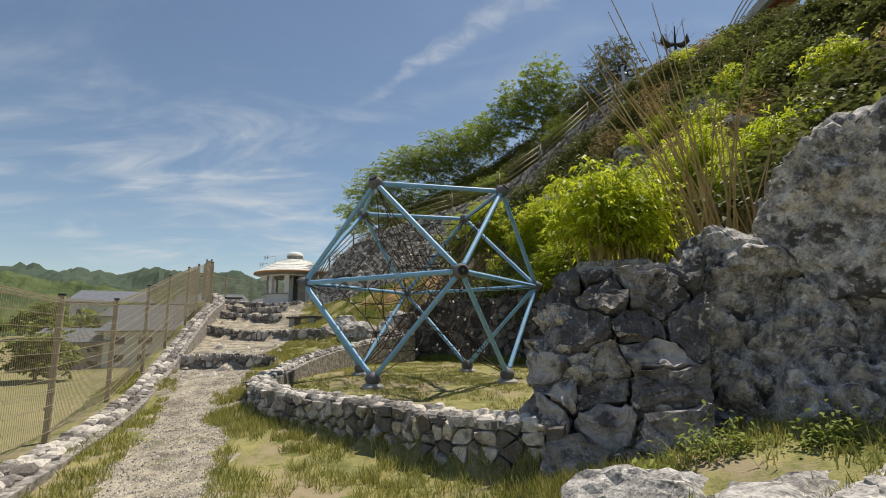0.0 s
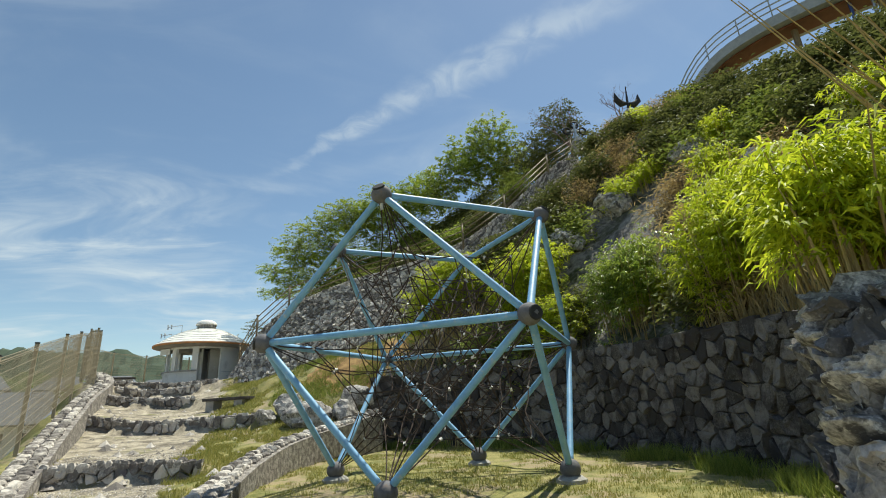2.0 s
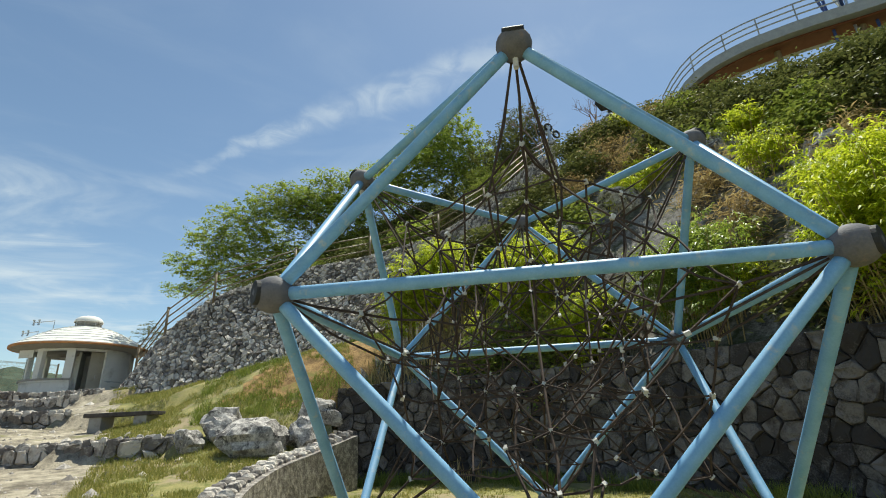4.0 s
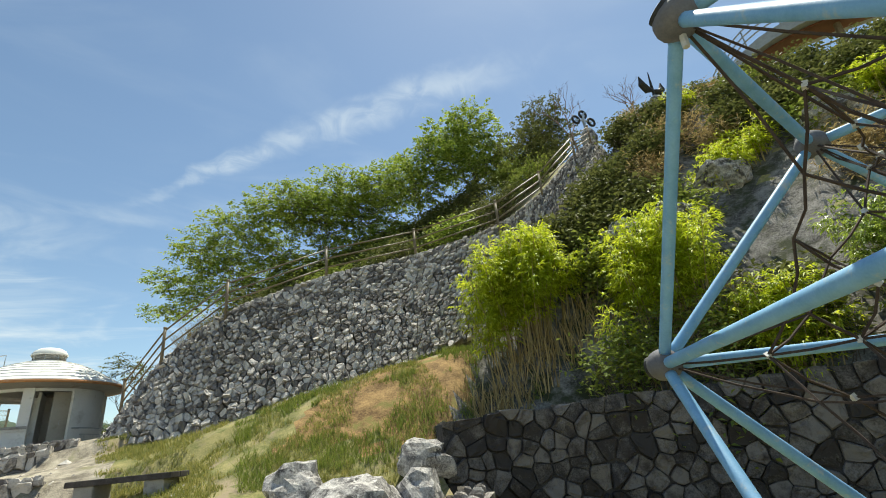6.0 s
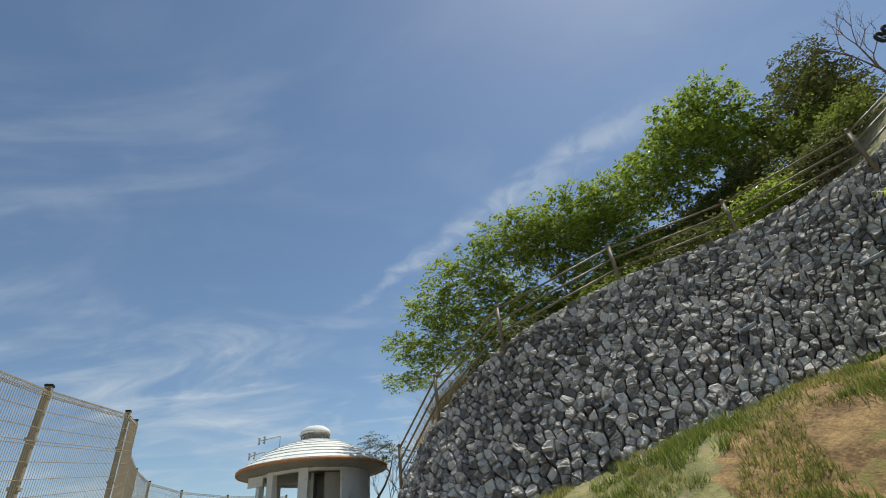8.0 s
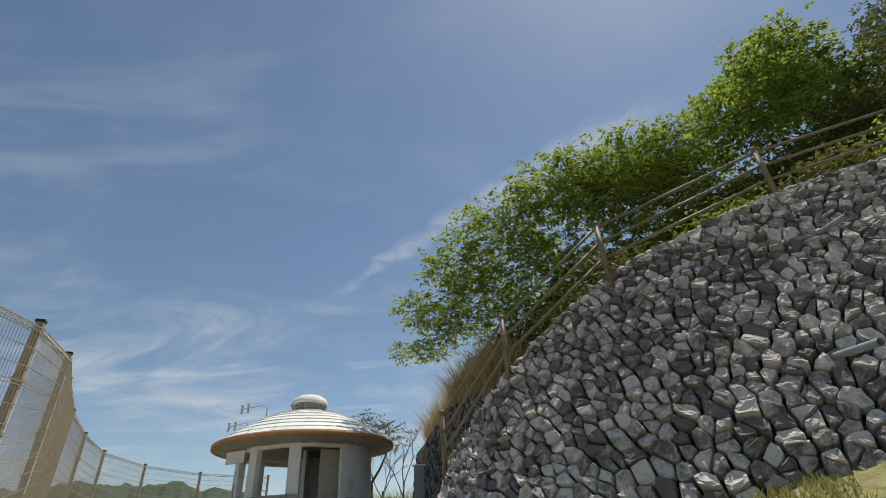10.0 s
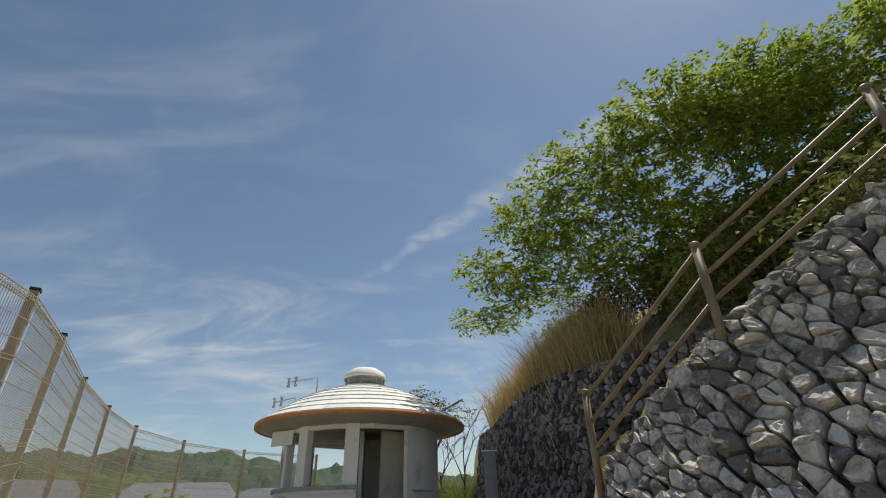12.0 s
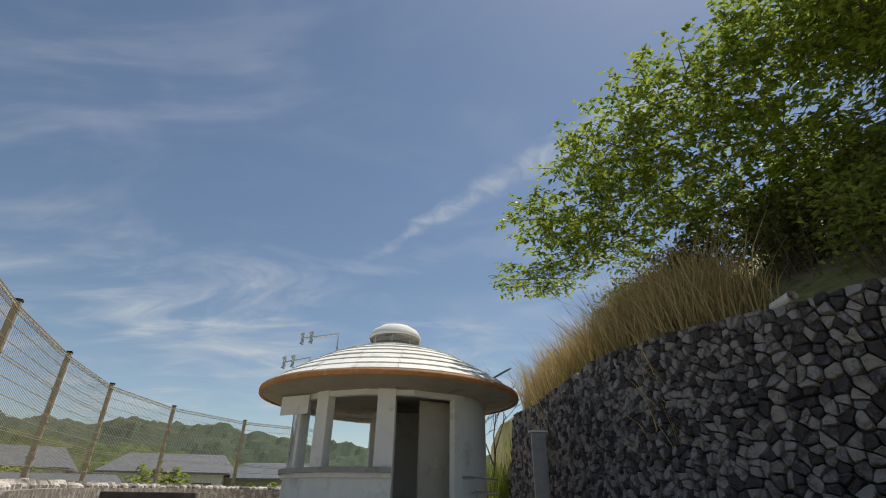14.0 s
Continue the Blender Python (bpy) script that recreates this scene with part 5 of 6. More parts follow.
for k, (x, y) in enumerate(((-4.2, 41.0), (-3.6, 38.6), (-2.6, 36.4), (-2.6, 34.2), (-1.0, 35.4), (0.4, 33.4), (-1.8, 37.6), (1.0, 38.0), (-2.0, 33.2), (1.6, 32.4), (3.6, 31.6), (5.4, 31.0), (7.4, 30.8), (2.6, 33.0), (5.8, 32.2), (-0.4, 33.4), (9.4, 30.6), (4.6, 32.4), (0.6, 34.4), (2.0, 35.4), (-1.6, 34.6), (3.4, 34.0), (0.8, 36.6), (-0.6, 36.2), (1.4, 33.4), (4.8, 33.8))):
    shrub((x, y, gz_at(x, y)), 1.2, 1.0, 1.7, 190, 500 + k, "dark green undergrowth behind the upper wall", M_LEAF2 if k % 3 else M_WEED, (0.13, 0.07))

for k, (x, y) in enumerate(((-3.2, 29.6), (-1.2, 29.3), (0.9, 29.0), (3.0, 28.4), (5.0, 28.0), (6.8, 28.4), (8.6, 29.2), (-2.2, 30.5), (0.0, 30.2), (2.4, 29.8), (4.4, 29.2))):
    shrub((x, y, gz_at(x, y)), 1.1, 0.5, 1.1, 130, 600 + k, "low dark undergrowth behind the stair railing", (M_LEAF2, M_WEED, M_LEAF2, M_LEAF)[k % 4], (0.12, 0.06))

# bare canes leaning over the rock
canes = thing("bare_canes", "tall bare leaning canes growing on the rock", "dry plant", (3.9, 8.6, 2.4))
rs = random.Random(5)
for k in range(36):
    bm = bmesh.new()
    ox, oy = rs.gauss(0, .22), rs.gauss(0, .15)
    L = rs.uniform(1.6, 4.0)
    lx, ly = rs.uniform(-0.55, 0.3), rs.uniform(-0.15, 0.25)
    bm_tube(bm, [(ox, oy, -0.2), (ox + lx * L * .4, oy + ly * L * .4, L * .5), (ox + lx * L * 0.9, oy + ly * L, L * 0.92)], [0.014, 0.011, 0.005], 5)
    part("cane", bm, M_STRAW, canes)

# dry grass behind the pavilion and on the crest of the far wall
straw((-5.0, 38.8), 0.9, 2.8, 1.9, 3000, 61, "tall dry yellow grass above the far stone wall")
straw((-5.8, 44.4), 0.9, 3.2, 1.9, 2400, 62, "tall dry yellow grass behind the pavilion")
straw((-4.6, 36.4), 0.6, 1.0, 1.2, 500, 63, "tall dry yellow grass under the tree")
straw((-9.6, 48.0), 2.5, 1.5, 1.6, 1500, 66, "dry grass and weeds behind the pavilion", M_WEED)
straw((1.8, 22.5), 1.8, 0.35, 0.7, 500, 64, "dry grass tufts on the retaining wall")
straw((5.6, 12.0), 0.5, 2.6, 0.8, 1000, 65, "dry grass tufts on the retaining wall")

# grass blades on the terrace, the path's edges and the slope
def turf(name, label, region, n, hgt, seed, mat, wid=0.008, patch=0.5):
    rnd = random.Random(seed)
    (x0, x1), (y0, y1), test = region
    v, f = [], []
    tries = 0
    while len(f) < n and tries < n * 12:
        tries += 1
        x, y = rnd.uniform(x0, x1), rnd.uniform(y0, y1)
        if noise.noise(Vector((x * 0.9, y * 0.9, seed))) + 0.5 * noise.noise(Vector((x * 2.7, y * 2.7, seed))) < patch - 0.5 or not test(x, y):
            continue
        g = gz_at(x, y)
        for _ in range(4):
            px, py = x + rnd.gauss(0, .03), y + rnd.gauss(0, .03)
            a = rnd.uniform(0, 6.283)
            dx, dy = math.cos(a) * wid, math.sin(a) * wid
            h = hgt * rnd.uniform(.35, 1.1)
            lx, ly = rnd.gauss(0, .4) * h, rnd.gauss(0, .4) * h
            o = len(v)
            v += [(px - dx, py - dy, g - .01), (px + dx, py + dy, g - .01), (px + lx, py + ly, g + h)]
            f.append((o, o + 1, o + 2))
    return tagged(obj(name, v, f, mat), label, "grass", kind="stuff")


def path_side(x, y):
    return abs(x - float(np.interp(y, PATHLINE[:, 1], PATHLINE[:, 0]))) - float(np.interp(y, PATHLINE[:, 1], PATHLINE[:, 2]))


def in_poly(poly):
    p = np.array(poly)
    return lambda x, y: bool(inside(p, np.array(x), np.array(y)))


turf("grass", "short yellow-green grass on the play terrace", ((-3.5, 5), (8, 22), in_poly(LOW_POLY)), 40000, 0.07, 1, M_BLADE, 0.006, 0.38)
turf("grass", "tall weeds along the foot of the retaining wall", ((-1, 5), (9.6, 22), lambda x, y: in_poly(LOW_POLY)(x, y) and min(math.dist((x, y), p[:2]) for p in RETAIN) < 1.0), 9000, 0.3, 2, M_WEED, 0.008, 0.4)
turf("grass", "grass along the gravel path", ((-5, 3.5), (3, 13), lambda x, y: path_side(x, y) > -0.1 and left_of_fence(x, y) < -0.3 and not in_poly(LOW_POLY)(x, y) and not in_poly(HILL_POLY)(x, y)), 26000, 0.12, 3, M_BLADE, 0.007, 0.42)
turf("grass", "yellow-green grass at the foot of the low wall", ((-4, 2.2), (7, 13), lambda x, y: not in_poly(LOW_POLY)(x, y) and min(math.dist((x, y), p) for p in LOW_WALL) < 0.75), 6000, 0.14, 4, M_BLADE, 0.008, 0.5)
turf("grass", "short grass on the slope below the big wall", ((-7.2, -0.3), (13, 28.5), lambda x, y: path_side(x, y) > -0.2 and not in_poly(LOW_POLY)(x, y) and not in_poly(UP_POLY)(x, y)), 70000, 0.09, 5, M_BLADE, 0.008, 0.34)
turf("grass", "dry grass on the rock outcrop", ((1.0, 5.5), (3.5, 7.0), lambda x, y: True), 6000, 0.13, 6, M_BLADE, 0.007, 0.5)
for k, (x, y, z, w) in enumerate(((2.75, 6.75, 0.88, 0.17), (3.4, 6.45, 0.98, 0.12), (2.2, 6.75, 0.62, 0.10))):
    rs = random.Random(70 + k)
    lv = Leaves()
    for _ in range(420):
        lv.leaf(Vector((rs.gauss(0, w), rs.gauss(0, w * .6), abs(rs.gauss(0, .11)))), rand_dir(rs, .8), rs.uniform(.04, .09), rs.uniform(.02, .04))
    t = thing("weed_clump", "leafy green weeds growing at the rock's foot", "weeds", (x, y, z - 0.1), "weeds at the rock")
    lv.make("foliage", M_WEED, t)

turf("grass", "sparse green tufts on the bare earth", ((-4.0, 1.5), (22.3, 25.2), lambda x, y: not in_poly(LOW_POLY)(x, y) and not in_poly(UP_POLY)(x, y)), 9000, 0.16, 8, M_WEED, 0.008, 0.62)

# loose stones on the path and steps
rs = random.Random(12)
lv_v, lv_f = [], []
for _ in range(900):
    y = rs.uniform(14, 33)
    x = float(np.interp(y, PATHLINE[:, 1], PATHLINE[:, 0])) + rs.gauss(0, 1.3)
    if left_of_fence(x, y) > -0.35 or in_poly(LOW_POLY)(x, y) or in_poly(UP_POLY)(x, y):
        continue
    r = rs.uniform(.015, .05) * (1 + 2.2 * (rs.random() < .12))
    g = gz_at(x, y)
    o = len(lv_v)
    for dx, dy, dz in ((1, 0, 0), (.4, .9, 0), (-.8, .6, 0), (-.7, -.7, 0), (.5, -.8, 0), (.1, .1, .9)):
        lv_v.append((x + dx * r * rs.uniform(.7, 1.3), y + dy * r * rs.uniform(.7, 1.3), g - .01 + dz * r * rs.uniform(.6, 1.1)))
    lv_f += [(o + a, o + (a + 1) % 5, o + 5) for a in range(5)]
tagged(obj("loose_stones", lv_v, lv_f, M_STONES), "loose pale stones scattered on the gravel steps", "stones", kind="stuff")

# gravel grains on the path
rs = random.Random(91)
pv, pf = [], []
while len(pf) < 42000:
    y = 4.5 + 13.5 * rs.random() ** 1.2
    w = float(np.interp(y, PATHLINE[:, 1], PATHLINE[:, 2]))
    x = float(np.interp(y, PATHLINE[:, 1], PATHLINE[:, 0])) + rs.uniform(-w, w)
    if in_poly(LOW_POLY)(x, y):
        continue
    r = rs.uniform(.008, .022)
    g = gz_at(x, y)
    o = len(pv)
    a = rs.uniform(0, 2)
    for k in range(4):
        pv.append((x + r * math.cos(a + k * 1.57) * rs.uniform(.7, 1.3), y + r * math.sin(a + k * 1.57) * rs.uniform(.7, 1.3), g - .004))
    pv.append((x, y, g + r * rs.uniform(.5, .9)))
    pf += [(o + k, o + (k + 1) % 4, o + 4) for k in range(4)]
tagged(obj("gravel_grains", pv, pf, M_STONES), "pale gravel grains on the path", "gravel", kind="stuff")

# ---- posts, panel and pipe round the pavilion ----
stele = thing("sign_post", "dark metal notice pillar beside the far wall", "sign post", (-7.2, 41.6, 3.5))
bm = bmesh.new()
bm_box(bm, (0.38, 0.12, 2.1), Matrix.Translation((0, 0, 1.02)), 0.01)
part("panel", bm, M_GREYST, stele)
bm = bmesh.new()
bm_box(bm, (0.5, 0.2, 0.05), Matrix.Translation((0, 0, 2.1)), 0.01)
part("cap", bm, M_STEEL, stele)
pipe = thing("drain_pipe", "short pale blue drain pipe end on the wall top", "pipe", (-5.1, 33.75, 6.36))
bm = bmesh.new()
bm_tube(bm, [(0, 0.4, 0.03), (-0.03, -0.05, 0.03)], 0.07, 14, False)
bm_tube(bm, [(0, 0.4, 0.03), (-0.03, -0.04, 0.03)], 0.055, 14, False)
part("pipe_wall", bm, M_CLAMP, pipe)

for x, y, z in ((-4.35, 27.35, 5.7), (-2.1, 26.6, 6.1), (0.4, 26.0, 6.6), (-3.3, 25.9, 4.3), (-0.9, 25.4, 5.2), (1.3, 25.0, 6.0)):
    dp = thing("drain_pipe", "short grey plastic drain pipe end in the stone wall", "pipe", (x, y, z), "drain pipes in the wall")
    bm = bmesh.new()
    bm_tube(bm, [(0, 0.35, 0.02), (0, -0.22, -0.03)], 0.036, 12, False)
    bm_tube(bm, [(0, 0.35, 0.02), (0, -0.215, -0.03)], 0.028, 12, False)
    part("pipe_wall", bm, M_GREYST, dp)

# ---- hilltop: sculptures, railing, ramp ----
def pedestal(at, h, label, name="sculpture"):
    t = thing(name, label, "sculpture", at, "hilltop metal sculptures")
    bm = bmesh.new()
    bmesh.ops.create_icosphere(bm, subdivisions=2, radius=0.5)
    for v in bm.verts:
        v.co = Vector((v.co.x * 0.8, v.co.y * 0.8, v.co.z * h + h / 2 - 0.15)) * (1 + 0.1 * noise.noise(v.co * 3))
    part("pedestal", bm, M_ROCK, t, "rough stone pedestal")
    return t


t = pedestal((12.6, 25.8, 15.0), 1.1, "dark metal winged sculpture on a stone pedestal")
bm = bmesh.new()
bm_tube(bm, [(0, 0, 0.8), (0, 0, 1.5), (0.05, 0, 2.3)], [0.07, 0.06, 0.02], 8)
part("mast", bm, M_DARK, t)
for s in (-1, 1):
    bm = bmesh.new()
    bm_tube(bm, [(0, 0, 1.25), (0.35 * s, 0, 1.2), (0.62 * s, 0, 1.45), (0.66 * s, 0, 1.85)], [0.06, 0.17, 0.15, 0.02], 8)
    part("wing", bm, M_DARK, t)
t = pedestal((10.9, 28.5, 14.7), 1.2, "metal sculpture of wheels on a stone pedestal")
bm = bmesh.new()
bm_tube(bm, [(0, 0, 0.9), (-0.1, 0, 1.8), (0.1, 0, 2.0)], [0.09, 0.08, 0.05], 8)
part("stem", bm, M_STEEL, t)
for x, z in ((-0.55, 1.45), (0.4, 1.5), (-0.05, 1.85)):
    bm = bmesh.new()
    ring = [(x + .2 * math.cos(a), 0, z + .2 * math.sin(a)) for a in np.linspace(0, 2 * math.pi, 17)]
    bm_tube(bm, ring, 0.06, 6, False)
    part("wheel", bm, M_DARK, t)
    bm = bmesh.new()
    bm_tube(bm, [(x, 0, z), (0, 0, 1.5)], 0.05, 6)
    part("arm", bm, M_STEEL, t)

TOP_RAIL = [(10.0, 27.0, 14.1), (12.2, 24.6, 15.0), (13.4, 22.4, 14.4), (14.2, 19.8, 13.4), (15.0, 16.5, 12.6), (15.6, 13.0, 12.0), (15.8, 9.5, 11.2)]
tr = thing("hilltop_railing", "dark brown pipe railing along the hilltop path", "railing", (0, 0, 0))
for q in along(TOP_RAIL, 14):
    bm = bmesh.new()
    g = gz_at(q[0], q[1])
    bm_tube(bm, [(q[0], q[1], g - 0.4), (q[0], q[1], g + 1.0)], 0.05, 8)
    part("post", bm, M_RAIL, tr)
for h in (0.4, 0.7, 0.98):
    bm = bmesh.new()
    bm_tube(bm, [Vector((q[0], q[1], gz_at(q[0], q[1]) + h)) for q in along(TOP_RAIL, 30)], 0.03, 6)
    part("rail", bm, M_RAIL, tr)
RAMP = [(15.1, 24.6, 14.7), (15.5, 24.0, 15.9), (16.3, 23.1, 16.7), (17.4, 21.7, 17.1), (18.6, 19.8, 17.0), (19.6, 17.9, 16.6), (20.6, 15.6, 16.2), (21.5, 12.8, 15.7), (22.0, 9.5, 15.4)]
ramp = thing("elevated_walkway", "curved elevated steel walkway with orange underside and railings", "walkway", (0, 0, 0))
q = along(RAMP, 36)
side = np.gradient(q, axis=0)
side = np.stack([side[:, 1], -side[:, 0], 0 * side[:, 0]], 1)
side /= np.linalg.norm(side, axis=1)[:, None]
for name, mat, lo, hi, w in (("deck", M_GREYST, 0.0, 0.5, 0.9), ("underside", M_ORANGE, -0.10, 0.0, 0.5)):
    bm = bmesh.new()
    rows = [[bm.verts.new(p + s * e * w + np.array([0, 0, z])) for e, z in ((-1, lo), (1, lo), (1, hi), (-1, hi))] for p, s in zip(q, side)]
    for a, b in zip(rows, rows[1:]):
        for k in range(4):
            bm.faces.new((a[k], a[(k + 1) % 4], b[(k + 1) % 4], b[k]))
    bm.faces.new(rows[0][::-1]), bm.faces.new(rows[-1])
    part(name, bm, mat, ramp)
for e in (-0.88, 0.88):
    for h in (0.8, 1.1, 1.4):
        bm = bmesh.new()
        bm_tube(bm, [Vector(p + s * e + np.array([0, 0, h])) for p, s in zip(q, side)], 0.035, 6)
        part("handrail", bm, M_GREYST, ramp)
    for p, s in list(zip(q, side))[::3]:
        bm = bmesh.new()
        b = Vector(p + s * e)
        bm_tube(bm, [b + Vector((0, 0, 0.3)), b + Vector((0, 0, 1.42))], 0.03, 6)
        part("baluster", bm, M_GREYST, ramp)
for p in q[4::6]:
    bm = bmesh.new()
    g = gz_at(p[0], p[1])
    bm_tube(bm, [(p[0], p[1], min(g, p[2] - 0.5) - 0.5), (p[0], p[1], p[2])], 0.13, 10)
    part("pillar", bm, M_RAIL, ramp)

# hooped play tower where the walkway ends
tower = thing("play_tower", "blue and white steel hoops of a play tower on the hilltop", "play tower", (19.6, 17.6, gz_at(19.6, 17.6)))
tz = 17.6 - tower.location.z
for k in range(7):
    bm = bmesh.new()
    tilt = Matrix.Translation((0.25 * k - 0.7, -0.45 * k + 1.2, tz + 1.2 + 0.1 * k)) @ Matrix.Rotation(radians(28), 4, "Z") @ Matrix.Rotation(radians(78 - 3 * k), 4, "X")
    bm_tube(bm, [tilt @ Vector((1.7 * math.cos(a), 1.7 * math.sin(a), 0)) for a in np.linspace(0, 2 * math.pi, 33)], 0.06, 6, False)
    part("hoop", bm, (M_NAVY, M_WHITE, M_GREYST)[k % 3], tower)
for k in range(6):
    bm = bmesh.new()
    x, y = -0.9 + 0.4 * k, 1.3 - 0.55 * k
    bm_tube(bm, [(x, y, min(0.0, tz - 2.0) - 0.5), (x + 0.2, y, tz + 3.4)], 0.06, 8)
    part("pole", bm, M_STEEL if k % 2 else M_NAVY, tower)


def bare_tree(at, h, seed, label, mat, r0=0.06, spread_=0.55):
    """A leafless small tree: limbs that fork and thin out."""
    rnd = random.Random(seed)
    t = thing("tree", label, "tree", at)
    bm = bmesh.new()

    def limb(p, d, length, r, depth):
        q = p + d * length * 0.5 + rand_dir(rnd, .5) * length * 0.06
        e = q + (d + rand_dir(rnd, .4) * 0.15).normalized() * length * 0.5
        bm_tube(bm, [p, q, e], [r, r * 0.8, r * 0.6], 5 if depth < 2 else 3, False)
        if depth < 5:
            for _ in range(3 if depth < 3 else 2):
                nd = (d + rand_dir(rnd, .5) * spread_ * rnd.uniform(0.6, 1.3) + Vector((0, 0, 0.12))).normalized()
                limb(q.lerp(e, rnd.uniform(0.3, 1.0)), nd, length * rnd.uniform(0.55, 0.8), r * 0.58, depth + 1)

    limb(Vector((0, 0, -0.3)), Vector((0.04, 0.02, 1)).normalized(), h * 0.36, r0, 0)
    part("trunk", bm, mat, t, "bare forked stems and twigs")
    return t


bare_tree((10.9, 29.3, gz_at(10.9, 29.3)), 5.2, 3, "thin bare tree with reddish twigs on the hill", M_TWIG)
bare_tree((13.2, 27.4, gz_at(13.2, 27.4)), 4.0, 4, "thin bare shrub beside the hilltop railing", M_TWIG)
bare_tree((-7.9, 47.0, gz_at(-7.9, 47.0)), 5.4, 5, "leafless grey shrub tree behind the pavilion", M_BARK, 0.05, 0.7)
bare_tree((-8.9, 47.6, gz_at(-8.9, 47.6)), 4.6, 6, "leafless grey shrub tree behind the pavilion", M_BARK, 0.05, 0.7)

# ---- valley: houses, woods, far hills ----
def house(at, size, turn, label, two=True, wall=None):
    w, d, h = size
    t = thing("house", label, "house", at, "valley houses")
    t.rotation_euler = (0, 0, radians(turn))
    bm = bmesh.new()
    bm_box(bm, (w, d, h), Matrix.Translation((0, 0, h / 2)), 0.03)
    part("wall", bm, wall or M_HOUSE, t)
    bm = bmesh.new()
    r = 0.6
    pts = [(-w / 2 - r, -d / 2 - r, h - .1), (w / 2 + r, -d / 2 - r, h - .1), (w / 2 + r, d / 2 + r, h - .1), (-w / 2 - r, d / 2 + r, h - .1), (-w / 2 + .6, 0, h + d * .24), (w / 2 - .6, 0, h + d * .24)]
    vs = [bm.verts.new(p) for p in pts]
    lo = [bm.verts.new((p[0], p[1], p[2] - .14)) for p in pts[:4]]
    for fa in ((0, 1, 5, 4), (2, 3, 4, 5), (1, 2, 5), (3, 0, 4)):
        bm.faces.new([vs[k] for k in fa])
    for k in range(4):
        bm.faces.new((vs[k], vs[(k + 1) % 4], lo[(k + 1) % 4], lo[k]))
    bm.faces.new(lo)
    part("roof", bm, M_ROOF, t, "grey tiled roof")
    for lev in range(2 if two else 1):
        for k in range(3):
            bm = bmesh.new()
            x = -w / 2 + w * (k + .5) / 3
            bm_box(bm, (w * .17, .12, h * .17), Matrix.Translation((x, -d / 2, h * (.28 + .44 * lev) if two else h * .5)), 0.01)
            win = part("window", bm, M_GLASSD, t)
            bm = bmesh.new()
            bm_box(bm, (w * .19, .2, .08), Matrix.Translation((x, -d / 2 - .02, (h * (.28 + .44 * lev) if two else h * .5) - h * .1)), 0.01)
            part("sill", bm, M_GREYST, win)
    return t


for hx, hy, hsize, hturn, hlabel, htwo, hwall in (
        (-30.5, 54.0, (7.0, 6.0, 3.8), 25, "white two-storey house in the valley", True, None),
        (-36.0, 50.5, (5.5, 5.0, 3.0), 35, "beige house with grey hip roof", True, M_SOFFIT),
        (-43.0, 44.5, (6.5, 6.0, 4.0), 40, "white house with dark upper roof in the valley", True, None),
        (-38.0, 66.0, (9.0, 6.0, 4.2), 20, "long low house in the valley", False, None),
        (-47.0, 72.0, (9.0, 7.0, 5.6), 30, "white two-storey house in the valley", True, None),
        (-36.5, 80.0, (10.0, 7.0, 5.0), 15, "white house with wide grey roof in the valley", True, None),
        (-27.0, 82.0, (8.0, 6.0, 4.6), -5, "low house with brown roof in the valley", False, M_SOFFIT)):
    house((hx, hy, float(valley_z(hx, hy)) - 0.3), hsize, hturn, hlabel, htwo, hwall)


def ridge(name, label, dist, heights, mat, depth, seed, bump, az0=-78, az1=30, n=240):
    """A wooded ridge on an arc round the place; heights: (degrees of azimuth, metres)."""
    az = np.linspace(az0, az1, n)
    hh = np.interp(az, [a for a, b in heights], [b for a, b in heights])
    rows = 14
    v, f = [], []
    for i, a in enumerate(az):
        s, c = math.sin(radians(a)), math.cos(radians(a))
        for j in range(rows):
            u = j / (rows - 1)
            r = dist + depth * u
            z = -3 + (hh[i] + 3) * math.sin(u * math.pi / 2)
            p = Vector((s * r, c * r, 0))
            z += bump * u * (noise.noise(p * 0.06 + Vector((seed, 0, 0))) + 0.8 * abs(noise.noise(p * 0.2 + Vector((0, seed, 0)))) + 0.4 * noise.noise(p * 0.6))
            v.append((p.x, p.y, z))
    for i in range(n - 1):
        for j in range(rows - 1):
            f.append((i * rows + j, (i + 1) * rows + j, (i + 1) * rows + j + 1, i * rows + j + 1))
    return tagged(obj(name, v, f, mat), label, "hill", kind="structure")


ridge("backdrop_near", "green wooded valley hill", 130, [(-80, 28), (-62, 26), (-52, 22), (-44, 18), (-36, 15), (-30, 14.5), (-24, 13), (-15, 10), (0, 9), (30, 9)], M_HILL, 60, 3, 4.0)
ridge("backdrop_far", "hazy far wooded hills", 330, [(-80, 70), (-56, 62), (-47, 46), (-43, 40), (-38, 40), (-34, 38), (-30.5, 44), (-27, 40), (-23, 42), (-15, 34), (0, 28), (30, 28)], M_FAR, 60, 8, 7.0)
rs = random.Random(77)
for k in range(26):      # trees between the houses
    a, r = rs.uniform(-56, -18), rs.uniform(46, 112)
    x, y = r * math.sin(radians(a)), r * math.cos(radians(a))
    s = rs.uniform(1.3, 2.6)
    tree((x, y, float(valley_z(x, y)) - 0.2), [(0, 0, s * 1.6, s, s, s * .9), (s * .7, 0, s * 1.1, s * .8, s * .8, s * .7), (-s * .6, .3, s * 1.2, s * .8, s * .8, s * .7)], "rounded green tree among the valley houses", mat=M_LEAF if k % 2 else M_WEED, leaf=(0.5, 0.3), density=34, seed=800 + k, trunk=0.12)

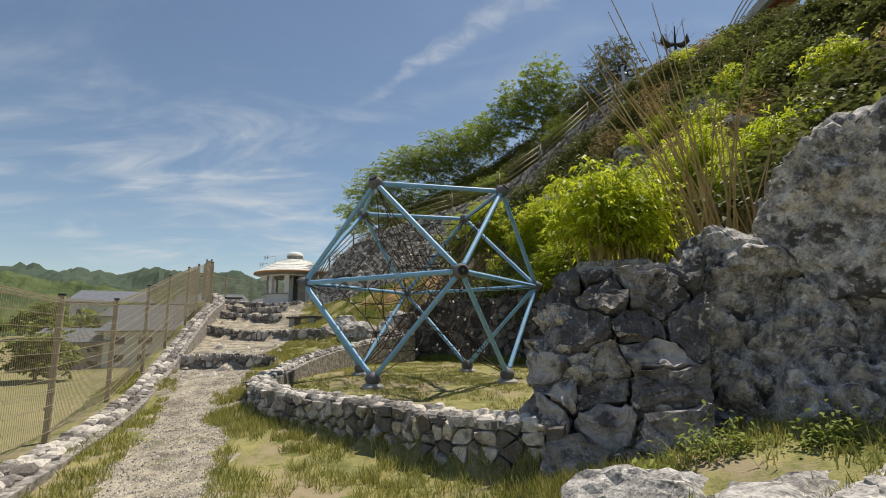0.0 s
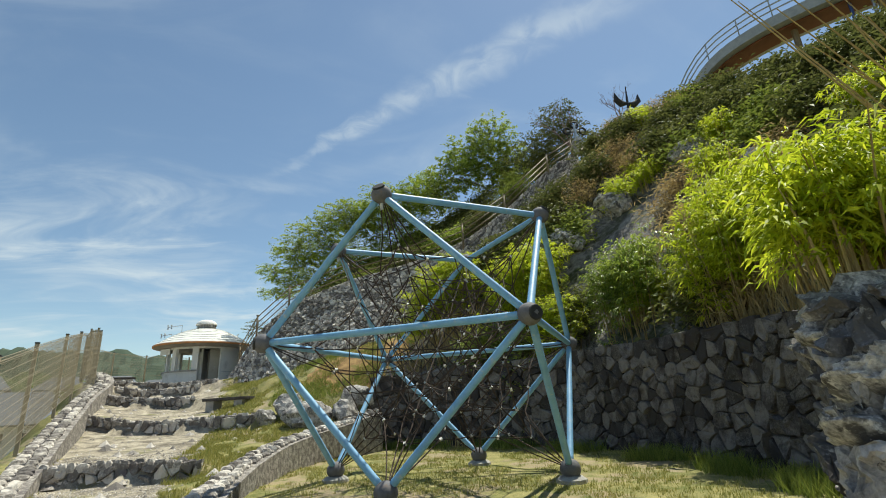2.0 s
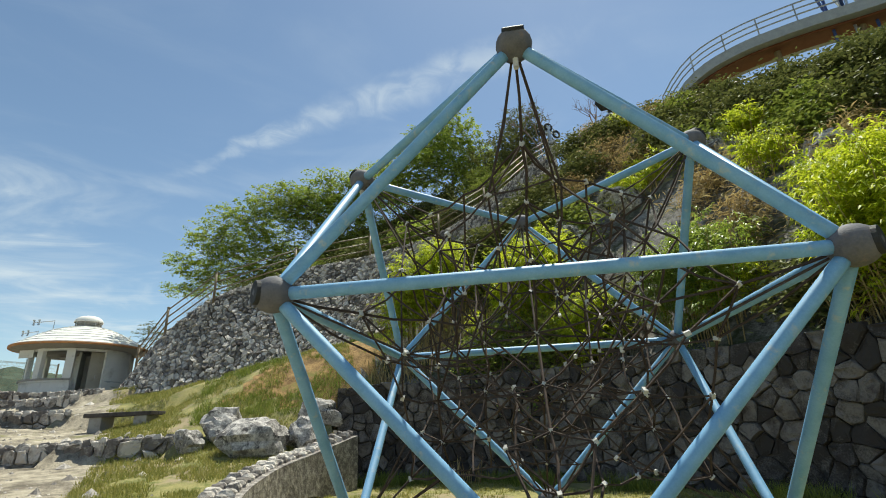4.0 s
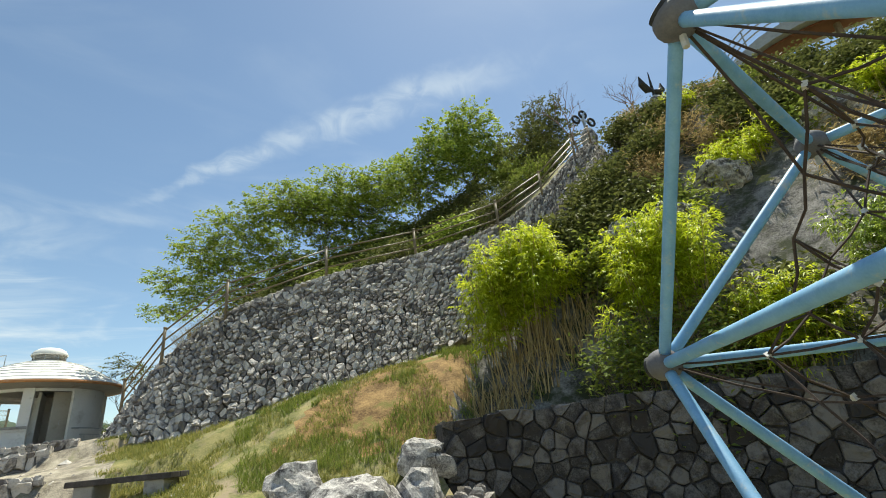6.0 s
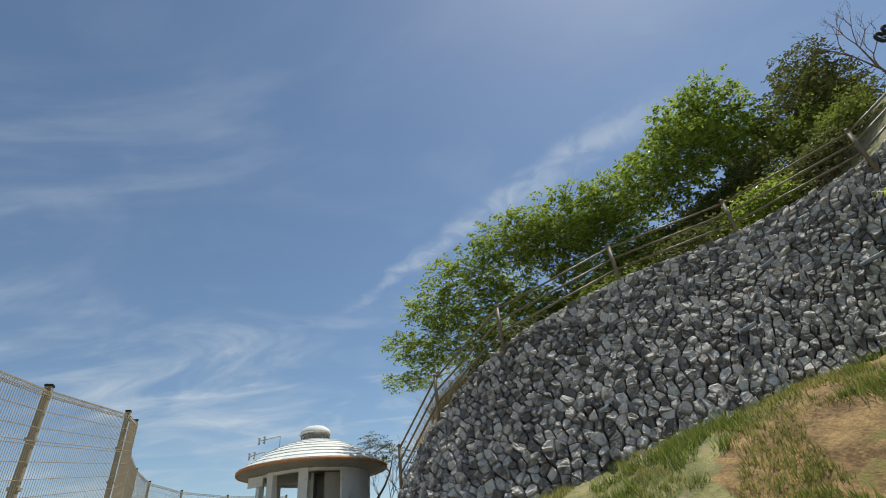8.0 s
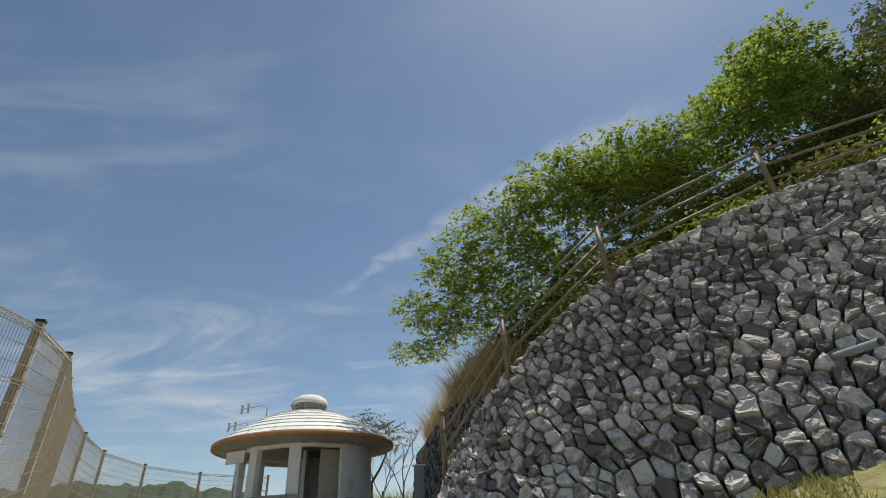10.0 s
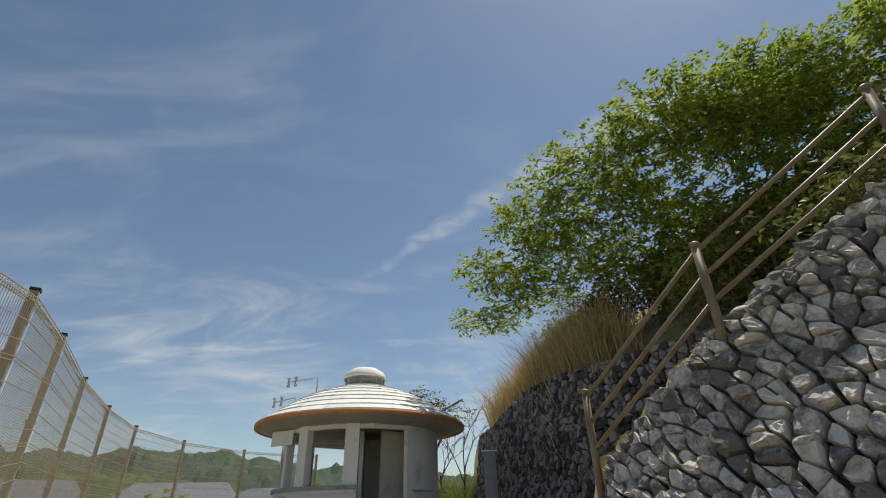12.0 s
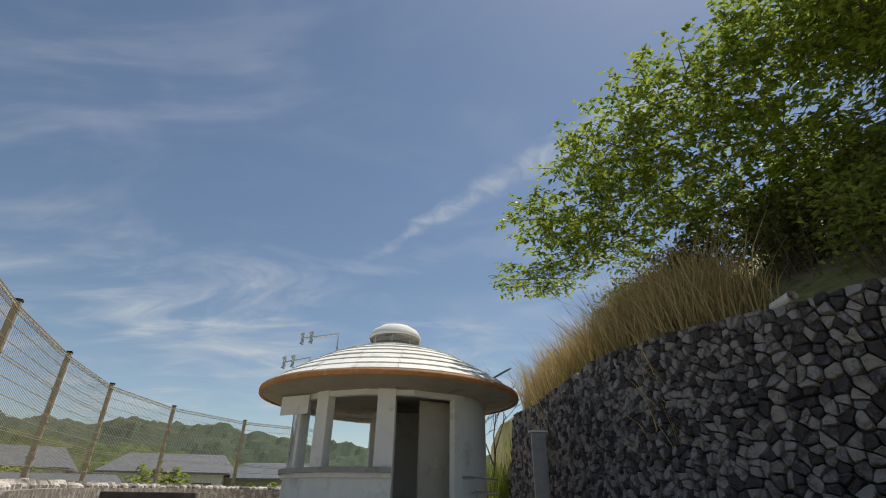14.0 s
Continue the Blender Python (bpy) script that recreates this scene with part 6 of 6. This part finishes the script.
# ---- stone walls ----
stone_wall("wall_low", "low curved dry stone wall round the play terrace", lw_bot, lw_top, 0.17, 1.3, 0.06, 0.42, 2, (-1.5, 9.0, 0.5), cap=0.40, joint=0.9)
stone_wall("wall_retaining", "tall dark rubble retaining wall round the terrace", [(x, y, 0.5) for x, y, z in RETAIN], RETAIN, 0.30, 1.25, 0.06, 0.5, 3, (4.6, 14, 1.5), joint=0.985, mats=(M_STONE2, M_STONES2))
stone_wall("wall_slope", "large leaning rubble wall of grey stones below the stairs", A_BOT, A_TOP, 0.195, 1.4, 0.06, 0.5, 5, (-5.6, 27.6, 4.2), joint=0.89, cap=0.5)
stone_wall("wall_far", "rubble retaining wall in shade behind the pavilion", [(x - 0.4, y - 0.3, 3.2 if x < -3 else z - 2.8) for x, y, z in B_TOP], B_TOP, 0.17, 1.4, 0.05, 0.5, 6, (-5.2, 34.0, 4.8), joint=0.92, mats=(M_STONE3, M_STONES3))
stone_wall("wall_corner", "rough stacked limestone blocks at the terrace corner", [(3.5, 9.85, 0.4), (2.55, 9.4, 0.4), (1.95, 8.95, 0.4), (1.3, 8.15, 0.1), (1.4, 7.5, 0.1), (2.1, 7.2, 0.1), (2.7, 6.95, 0.1)],
    [(3.85, 10.1, 2.5), (3.1, 9.85, 2.5), (2.6, 9.45, 2.45), (2.05, 8.75, 2.42), (2.1, 8.35, 2.4), (2.75, 8.1, 2.4), (3.3, 7.9, 2.4)], 0.42, 1.25, 0.17, 0.3, 17, (1.6, 8, 1.2), joint=0.98, mats=(M_ROCKP, M_ROCKS), core_top=0.1, rough=0.11)
kerb_in = [(x + 0.30, y + 0.1) for x, y in FENCE]
stone_wall("wall_kerb", "low rubble kerb wall carrying the mesh fence", [(x, y, gz_at(x + .25, y) - 0.1) for x, y in kerb_in[::-1]], [(x - .04, y, fence_foot(y) - 0.03) for x, y in kerb_in[::-1]], 0.2, 1.25, 0.06, 0.45, 8, (-4.2, 8.6, 0.3), cap=0.42, joint=0.9)
for k, (y, x0, x1) in enumerate(zip(STEPS, (-7.0, -9.0, -10.0, -11.0, -12.2), (-4.0, -3.9, -7.0, -7.6, -7.6))):
    xs = np.linspace(x0, x1, 9)
    line = [(x, step_y(y, x) + 0.05 * math.sin(x * 3 + k)) for x in xs]
    stone_wall("stone_step", "rough stone step across the gravel path", [(x, yy, gz_at(x, yy - .3) - 0.08) for x, yy in line], [(x, yy + .02, gz_at(x, yy + .35) + 0.03) for x, yy in line], 0.17, 0.75, 0.05, 0.16, 40 + k, (-6, y, 1.0), parts=60, cap=0.2, joint=0.92)
